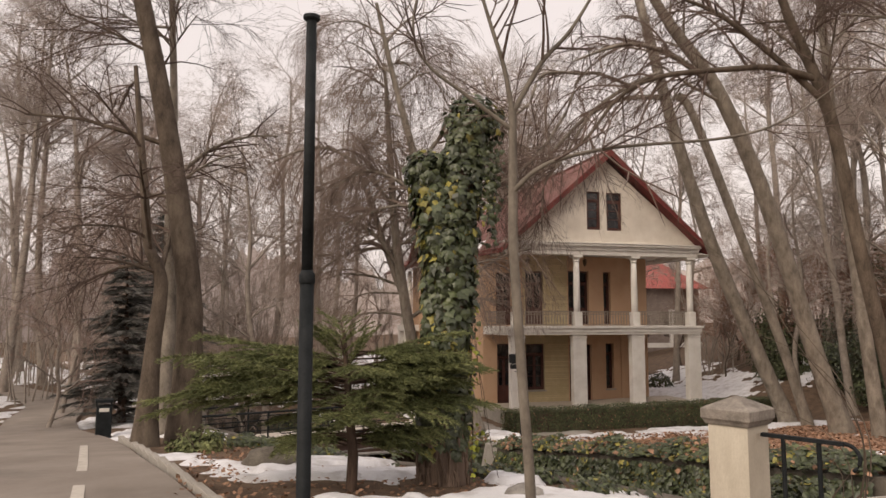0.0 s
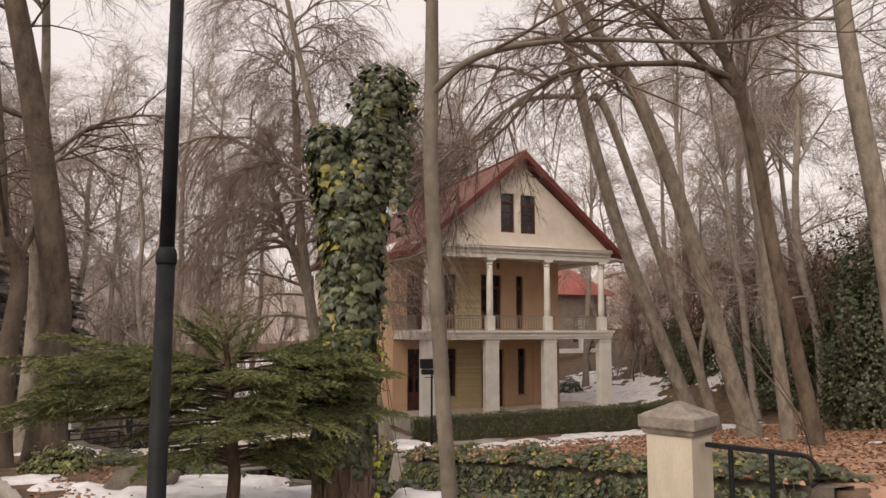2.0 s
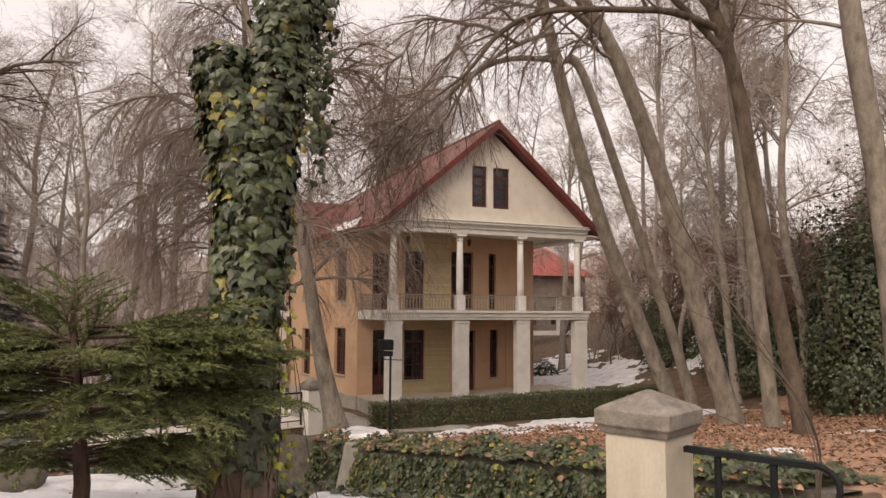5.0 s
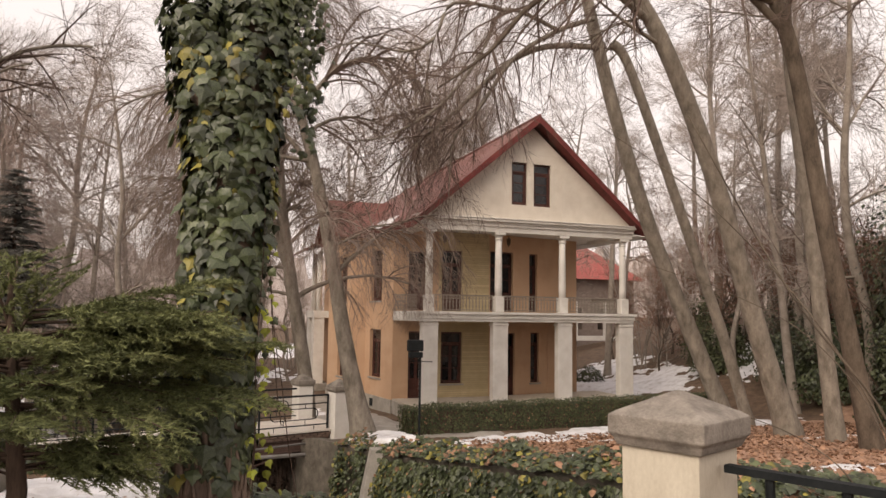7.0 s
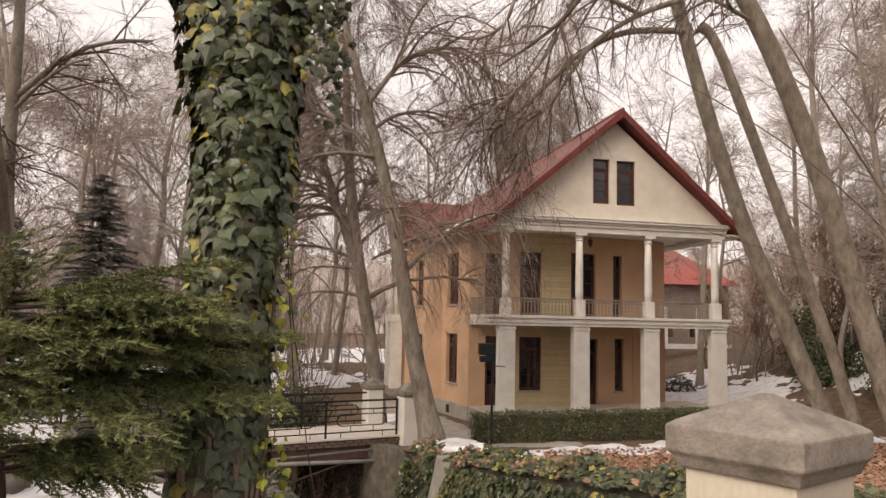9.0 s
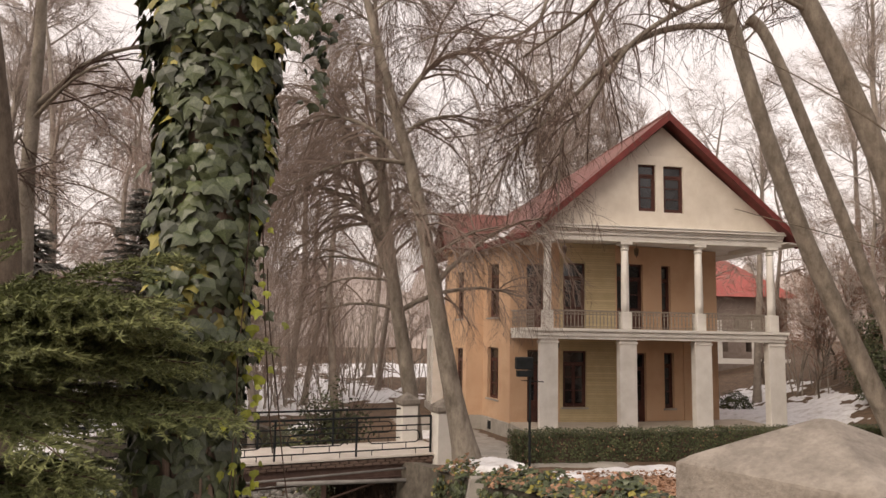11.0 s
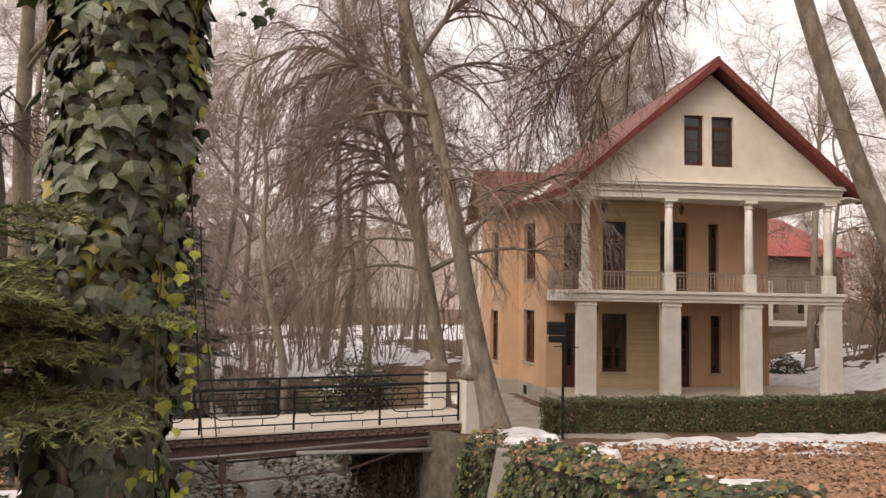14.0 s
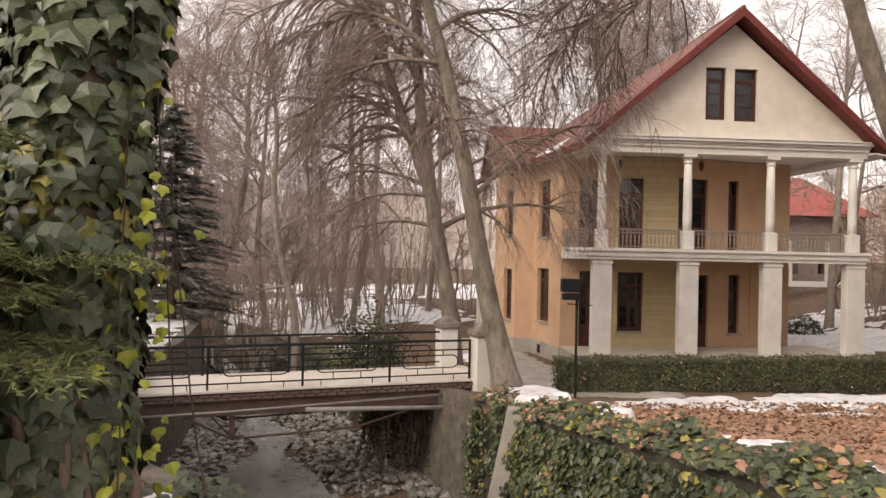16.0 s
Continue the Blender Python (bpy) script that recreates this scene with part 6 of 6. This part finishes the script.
SN = "thin patch of old dirty snow"
for cx, cy, rx, ry, sd, st, lift, side, turn in (
        (-6.6, -19.9, 1.5, 1.0, 1, 0.07, 0.09, 0, 0), (-6.6, -18.2, 0.5, 0.32, 68, 0.05, 0.12, 0, 0), (-9.3, -17.1, 1.3, 0.7, 40, 0.07, 0.07, 0, 0), (-8.6, -20.2, 1.2, 0.7, 2, 0.07, 0.07, 0, 10), (-9.7, -18.0, 1.0, 0.3, 3, 0.07, 0.07, 0, 0), (-8.2, -17.6, 0.8, 0.6, 4, 0.07, 0.06, 0, 0), (-10.66, -16.2, 0.5, 0.25, 5, 0.07, 0.06, 0, 0),
        (-11.4, -15.1, 0.5, 0.35, 6, 0.07, 0.06, 0, 0), (-12.6, -9.6, 0.7, 1.5, 7, 0.1, 0.08, 0, 0), (-11.0, -10.5, 1.2, 1.5, 8, 0.12, 0.08, 0, 0), (-12.5, -4, 1.6, 3.0, 9, 0.2, 0.08, 0, 0), (-14.0, 3.5, 2.0, 3.5, 10, 0.25, 0.08, 0, 0),
        (-16, 10, 2.5, 5, 11, 0.3, 0.08, 0, 20), (-20.5, -2, 2.4, 7, 12, 0.3, 0.08, 0, 0), (-14.6, -4.5, 0.6, 2.0, 41, 0.12, 0.08, 0, 0), (-19, 22, 6, 8, 42, 0.5, 0.1, 0, 0), (-13.5, 9, 2.0, 4, 43, 0.25, 0.1, 0, 10), (-6, 19, 4, 4, 44, 0.4, 0.1, 1, 0), (-10, 23, 5, 6, 45, 0.5, 0.1, 1, 0), (-16, 36, 7, 4, 46, 0.8, 0.12, 1, 0), (-1, 36, 8, 7, 47, 0.7, 0.12, 1, 0), (-30, 30, 8, 8, 48, 0.8, 0.12, 0, 0), (-12, 15, 2.5, 3, 51, 0.3, 0.1, 1, 0), (-28, 8, 4, 9, 13, 0.4, 0.08, 0, 0), (-22, 16, 3, 6, 14, 0.4, 0.08, 0, 0),
        (-9.0, -16.5, 1.0, 0.55, 71, 0.06, 0.1, 0, 0), (-8.3, -16.5, 0.5, 0.4, 72, 0.06, 0.1, 0, 0), (-12.3, -9.2, 0.8, 0.7, 73, 0.08, 0.1, 0, 0), (-3.35, -7.75, 0.85, 0.5, 74, 0.05, 0.24, 1, 20), (-3.3, -8.5, 0.45, 0.35, 75, 0.05, 0.3, 1, 0),
        (3.0, -7.7, 6.2, 0.85, 20, 0.09, 0.05, 1, 5.5), (-3.6, -7.9, 0.8, 0.5, 21, 0.05, 0.2, 1, 0), (-2.75, -10.4, 0.55, 0.4, 22, 0.05, 0.26, 1, 20), (-1.8, -13.7, 0.38, 0.24, 23, 0.04, 0.16, 1, 0), (-1.5, -15.0, 0.42, 0.22, 24, 0.04, 0.14, 1, 0), (-1.6, -12.3, 0.5, 0.3, 25, 0.06, 0.07, 1, 0),
        (-2.2, -18.2, 0.3, 0.22, 61, 0.04, 0.17, 1, 0), (-1.9, -17.1, 0.35, 0.2, 62, 0.04, 0.17, 1, 30), (-2.3, -16.2, 0.25, 0.3, 63, 0.04, 0.18, 1, 0), (-2.5, -13.2, 0.3, 0.2, 64, 0.04, 0.18, 1, 0), (-2.75, -12.1, 0.35, 0.25, 65, 0.04, 0.2, 1, 40), (-3.0, -10.9, 0.3, 0.2, 66, 0.04, 0.2, 1, 0), (-1.5, -18.8, 0.4, 0.25, 67, 0.04, 0.1, 1, 0), (0.5, -17.0, 1.0, 0.5, 26, 0.07, 0.06, 1, 0), (6.6, -11.5, 1.1, 0.5, 27, 0.08, 0.06, 1, 0), (5.0, -15.2, 0.9, 0.45, 28, 0.08, 0.06, 1, 0), (4.0, -9.8, 1.2, 0.4, 29, 0.08, 0.05, 1, 0), (2.2, -8.9, 1.6, 0.3, 30, 0.08, 0.04, 1, 0),
        (12.2, 5.5, 3.2, 3.6, 31, 0.2, 0.09, 1, 0), (13.5, 12.5, 4.0, 3.0, 32, 0.25, 0.09, 1, 0), (15.5, -0.5, 1.8, 1.4, 33, 0.2, 0.1, 1, 0), (17.5, -3.0, 1.6, 1.8, 34, 0.2, 0.1, 1, 0), (18.5, 2.5, 2.2, 1.6, 35, 0.2, 0.1, 1, 0), (-7.5, 4.0, 1.0, 2.5, 36, 0.2, 0.07, 1, 0), (-9, 12, 2.5, 3, 37, 0.25, 0.08, 1, 0), (-3.2, 3.5, 0.5, 1.6, 38, 0.1, 0.05, 1, 0)):
    g = max(rx, ry) * 1.7 + 0.3
    f = blob(cx, cy, rx, ry, sd, turn=turn)
    sheet("snow_patch", SN, "snow", on_right(f) if side else on_left(f), cx - g, cx + g, cy - g, cy + g, st, lift, M_SNOW, kind="stuff")

# Dry leaf carpet on the terrace, with loose leaves on it.
lawn = on_right(lambda x, y: min(13.0 - x, -7.9 + 0.1 * x - y, y + 22.4 + 0.35 * x, 1.2) * 0.5 + 0.3 * noise.noise((x, y, 4)), 0.4)
sheet("leaf_carpet", "terrace lawn covered in brown dry leaves", "leaf litter", lawn, -4, 13.4, -24.4, -6, 0.2, 0.035, M_LITTER, rough=0.03)
lv = Leaves(131)
rng = lv.rng
n = 0
while n < 25000:
    x, y = rng.uniform(-3, 11), -8 - 15.5 * rng.random() ** 1.3
    n += 1
    if lawn(x, y) > -0.1:
        lv.leaf((x, y, ground_z(x, y) + 0.05 * noise.noise((x * 0.7, y * 0.7, 0)) + 0.045 + rng.uniform(0, 0.035)), (rng.gauss(0, 0.5), rng.gauss(0, 0.5), 1), rng.uniform(0.05, 0.11), 0.0)
for _ in range(2500):
    x, y = rng.uniform(-11, -6.5), rng.uniform(-23, -14)
    if x < bank(y, 1) - 0.1:
        lv.leaf((x, y, ground_z(x, y) + 0.05 * noise.noise((x * 0.7, y * 0.7, 0)) + 0.03), (rng.gauss(0, 0.3), rng.gauss(0, 0.3), 1), rng.uniform(0.04, 0.08), 0.0)
tagged(raw("loose_leaves", lv.v, lv.f, M_DRYLEAF), "dry brown leaves strewn over the ground", "leaves", kind="stuff")
# paved path from the bridge along the side of the villa
sheet("side_path", "grey worn paved path along the villa's side", "path", on_right(lambda x, y: min(x + 3.2 + 0.12 * y, -0.7 - 0.12 * y - x, y + 7.2, 9 - y, 1)), -5, 0.5, -8, 9, 0.15, 0.03, M_CONCRETE, rough=0.008)

# Stream bed.
wv, wf = [], []
ys = list(np.arange(-20.4, 14, 0.5)) + [20, 30, 40]
for y in ys:
    l, r = bank(y, 1), bank(y, 0)
    hw = 0.1 + 0.09 * smooth01(-4.5, -8, y) + 0.03 * math.sin(y * 2.1)
    wv += [(l + (0.44 - hw) * (r - l) + 0.15 * math.sin(y * 1.3), y, -1.945 + 0.02 * (y + 8)), (l + (0.44 + hw) * (r - l) + 0.2 * math.sin(y * 1.7), y, -1.945 + 0.02 * (y + 8))]
tagged(raw("stream_water", wv, [(2 * i, 2 * i + 1, 2 * i + 3, 2 * i + 2) for i in range(len(ys) - 1)], M_WATER), "shallow grey stream water", "water", kind="structure")


def stone_mesh(seed):
    bm = bmesh.new()
    bmesh.ops.create_icosphere(bm, subdivisions=1, radius=1)
    for v in bm.verts:
        v.co *= 1 + 0.35 * noise.noise(v.co * 1.3 + Vector((seed, 0, 0)))
        v.co.z *= 0.6
    return bm


sv, sf = [], []
rng = random.Random(5)
protos = []
for s in range(5):
    b = stone_mesh(s * 3.1)
    b.verts.ensure_lookup_table()
    protos.append(([v.co.copy() for v in b.verts], [[v.index for v in f.verts] for f in b.faces]))
    b.free()
for _ in range(5200):
    y = rng.uniform(-11, 5)
    l, r = bank(y, 1), bank(y, 0)
    f = rng.random()
    if 0.34 < f < 0.54 and rng.random() < 0.6:
        continue
    pv, pf = protos[rng.randrange(5)]
    sc = rng.uniform(0.04, 0.13) * (1.2 if f < 0.2 or f > 0.85 else 0.8)
    m = Matrix.Translation((l + 0.1 + f * (r - l - 0.2), y, -2.0 + 0.02 * (y + 8) + sc * 0.3)) @ Matrix.Rotation(rng.uniform(0, 6.28), 4, "Z") @ Matrix.Scale(sc, 4)
    base = len(sv)
    sv += [tuple(m @ v) for v in pv]
    sf += [[base + i for i in q] for q in pf]
tagged(raw("stream_stones", sv, sf, M_STONE), "grey pebbles and stones in the stream bed", "stones", kind="stuff")

# Boulders on the verge.
for x, y, s, m_ in ((-9.85, -16.7, 0.36, M_RUBBLE), (-7.0, -19.6, 0.2, M_STONE)):
    bm = bmesh.new()
    bmesh.ops.create_icosphere(bm, subdivisions=3, radius=1)
    for v in bm.verts:
        v.co *= 1 + 0.25 * noise.noise(v.co * 1.2 + Vector((x, y, 0))) + 0.1 * noise.noise(v.co * 4) + 0.05 * noise.noise(v.co * 11)
        v.co = Vector((v.co.x * s * 1.25, v.co.y * s, v.co.z * s * 0.62))
    tagged(part("boulder", bm, m_, smooth=True, m=pose(x, y, ground_z(x, y) + 0.06)), "rounded grey boulder lying on the verge", "boulder")


# Retaining walls of the channel.
def channel_wall(side, y0, y1, name, label):
    vs, fs = [], []
    ys = list(np.arange(y0, y1, 0.5)) + [y1]
    s = 1 if side == 0 else -1
    for y in ys:
        x = bank(y, side)
        top = (right_z(x + 0.3, y) if side == 0 else left_z(x - 0.3, y)) + 0.04
        vs += [(x - s * 0.32, y, -2.4), (x - s * 0.1, y, top), (x + s * 0.22, y, top), (x + s * 0.22, y, -2.4)]
    n = len(ys)
    for j in range(n - 1):
        for k in range(3):
            q = (4 * j + k, 4 * j + k + 1, 4 * (j + 1) + k + 1, 4 * (j + 1) + k)
            fs.append(q if s > 0 else q[::-1])
    return tagged(raw(name, vs, fs, M_RUBBLE), label, "wall", kind="structure")


channel_wall(0, -20.6, 14, "retaining_wall_east", "stained concrete retaining wall of the stream")
channel_wall(1, -20.6, 14, "retaining_wall_west", "stained concrete retaining wall of the stream")
bm = bmesh.new()
box(bm, -6.6, -2.2, HEAD - 0.25, HEAD + 0.05, -2.4, 1.5)
tagged(part("headwall", bm, M_CONCRETE), "concrete headwall where the stream enters its culvert", "wall", kind="structure")
bm = bmesh.new()
box(bm, BL - 0.55, BL + 0.6, -0.35, 2.2, -2.4, 0.0)
tagged(part("abutment", bm, M_CONCRETE, m=bm_pose, bevel=0.03), "stained concrete abutment of the footbridge", "abutment", kind="structure")
bm = bmesh.new()
box(bm, -1.2, 0.5, -0.35, 2.2, -2.4, 0.0)
tagged(part("abutment", bm, M_CONCRETE, m=bm_pose, bevel=0.03), "stained concrete abutment of the footbridge", "abutment", kind="structure")
# raking buttress on the right bank
bm = bmesh.new()
vs = [bm.verts.new(p) for p in ((-4.55, -9.5, -2.3), (-4.15, -9.6, -2.3), (-4.1, -9.0, -2.3), (-4.5, -8.9, -2.3), (-4.02, -9.3, 0.33), (-3.76, -9.34, 0.33), (-3.72, -9.0, 0.33), (-3.98, -8.95, 0.33))]
for q in ((3, 2, 1, 0), (4, 5, 6, 7), (0, 1, 5, 4), (1, 2, 6, 5), (2, 3, 7, 6), (3, 0, 4, 7)):
    bm.faces.new([vs[i] for i in q])
tagged(part("buttress", bm, M_CONCRETE, bevel=0.02), "narrow raking concrete buttress on the bank", "buttress", kind="structure")


# Ivy hanging over the right bank.
def bank_ivy(y0, y1, n, seed, lo, name="bank_ivy"):
    t = thing(name, "thick ivy hanging over the stream's retaining wall", "ivy")
    lv, dry, yl = Leaves(seed), Leaves(seed + 1), Leaves(seed + 2)
    rng = lv.rng
    for _ in range(n):
        y = rng.uniform(y0, y1)
        x = bank(y, 0)
        top = right_z(x + 0.3, y)
        u = rng.random()
        swell = 0.16 + 0.4 * max(0, noise.noise((y * 0.9, 0, seed))) + 0.24 * noise.noise((y * 2.5, 3, seed))
        if u < 0.62:
            z = lo + (top - lo) * rng.random() ** 0.7
            off = -0.12 - 0.26 * (top - z) / 2.5 - (swell + 0.24 * noise.noise((y * 2.6, z * 2.6, seed))) * rng.uniform(0.4, 1)
            p, nn = (x + off, y, z), (-1, -0.35, 0.35)
        else:
            v = rng.random()
            hgt = swell * math.sin(min(1, v * 1.2 + 0.1) * math.pi)
            p, nn = (x - 0.3 + 1.25 * v, y, top + 0.05 + hgt * rng.uniform(0.3, 1.2) + 0.04), (-0.3, -0.4, 1)
        r = rng.random()
        dead = 0.025 if u < 0.62 else 0.06 + 0.26 * (noise.noise((p[0] * 1.5, p[1] * 1.5, seed)) > 0.1)
        (dry if r < dead else yl if r < dead + 0.03 + 0.16 * (noise.noise((p[1] * 1.3, p[2] * 1.3, seed + 3)) > 0.12) else lv).hexleaf(p, nn, rng.uniform(0.045, 0.12), 1.0 if u < 0.62 else 0.3)
    tagged(raw("foliage", lv.v, lv.f, M_IVY, t), kind="stuff")
    tagged(raw("dry_foliage", dry.v, dry.f, M_DRYLEAF, t, "brown dead leaves"), kind="stuff")
    tagged(raw("yellow_foliage", yl.v, yl.f, M_IVY_Y, t, "yellow-green leaves"), kind="stuff")


bank_ivy(-20.3, -9.55, 31000, 141, -1.7)
bank_ivy(-8.85, -7.75, 1500, 145, -1.6)
bank_ivy(-4.0, 4.0, 5000, 149, -1.8)


# Dark roots and vines beside the abutment, massed to stand in for under-deck shade.
def hanging_roots():
    t = thing("hanging_roots", "dark tangle of hanging vines that also stands in for shade under the footbridge", "vines", m=bm_pose)
    w, dry = Wood(171), Leaves(172)
    rng = w.rng
    for _ in range(340):
        x = BL - 0.62 - 1.5 * rng.random() ** 1.2
        y = rng.uniform(0.1, 1.7)
        ln = rng.uniform(0.9, 1.75) * (1 - 0.2 * (BL - x) / 2)
        p = w.path((x, y, rng.uniform(-0.32, -0.26)), (rng.gauss(0, 0.1), rng.gauss(0, 0.1), -1), ln, 4, 0.1, 0)
        w.limb(p, [0.012, 0.011, 0.009, 0.007, 0.004], 3)
        for _ in range(14):
            q = p[rng.randrange(1, 5)]
            dry.leaf((q[0] + rng.gauss(0, 0.04), q[1] + rng.gauss(0, 0.04), q[2] + rng.uniform(-0.15, 0.15)), (rng.gauss(0, 1), -1, 0.2), rng.uniform(0.03, 0.07), 1.0)
    tagged(raw("vine_tangle", w.v, w.f, M_BARK_DARK, t), kind="stuff")
    tagged(raw("dead_foliage", dry.v, dry.f, M_BARK_DARK, t), kind="stuff")


hanging_roots()


def verge_ivy():
    t = thing("verge_ivy", "ivy creeping over the edge of the snowy verge", "ivy")
    lv, yl = Leaves(161), Leaves(162)
    rng = lv.rng
    for _ in range(4200):
        y = rng.uniform(-20.4, -12)
        x = bank(y, 1) + rng.uniform(-1.0, 0.25) * (0.6 + 0.8 * abs(noise.noise((y, 2, 2))))
        z = left_z(x, y) + rng.uniform(0.02, 0.2) if x < bank(y, 1) else left_z(x, y) - rng.uniform(0, 0.7)
        if noise.noise((x * 1.6, y * 1.6, 8)) < -0.05:
            continue
        (yl if rng.random() < 0.07 else lv).leaf((x, y, z), (0.3, -0.4, 1), rng.uniform(0.06, 0.12), 0.4)
    tagged(raw("foliage", lv.v, lv.f, M_IVY, t), kind="stuff")
    tagged(raw("yellow_foliage", yl.v, yl.f, M_IVY_Y, t, "yellow-green leaves"), kind="stuff")


verge_ivy()

# Ring round the view as far wood, with mist painted into its pale colour.
M_FAR = mat("mist_painted_far_wood", (0.4, 0.34, 0.32), (0.62, 0.56, 0.54), 0.95, 0.12, 0.9, 0, stretch=(1, 1, 0.15))
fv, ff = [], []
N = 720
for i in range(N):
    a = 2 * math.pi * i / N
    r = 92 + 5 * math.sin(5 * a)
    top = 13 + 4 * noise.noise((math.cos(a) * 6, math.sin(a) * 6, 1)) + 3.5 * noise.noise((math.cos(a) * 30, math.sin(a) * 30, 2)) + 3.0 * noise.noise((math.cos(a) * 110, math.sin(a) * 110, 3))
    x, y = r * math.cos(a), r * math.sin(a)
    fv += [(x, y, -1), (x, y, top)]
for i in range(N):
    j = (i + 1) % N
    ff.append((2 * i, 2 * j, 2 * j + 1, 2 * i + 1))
tagged(raw("backdrop", fv, ff, M_FAR), "far wood backdrop with mist painted into its colour", "backdrop", kind="structure")
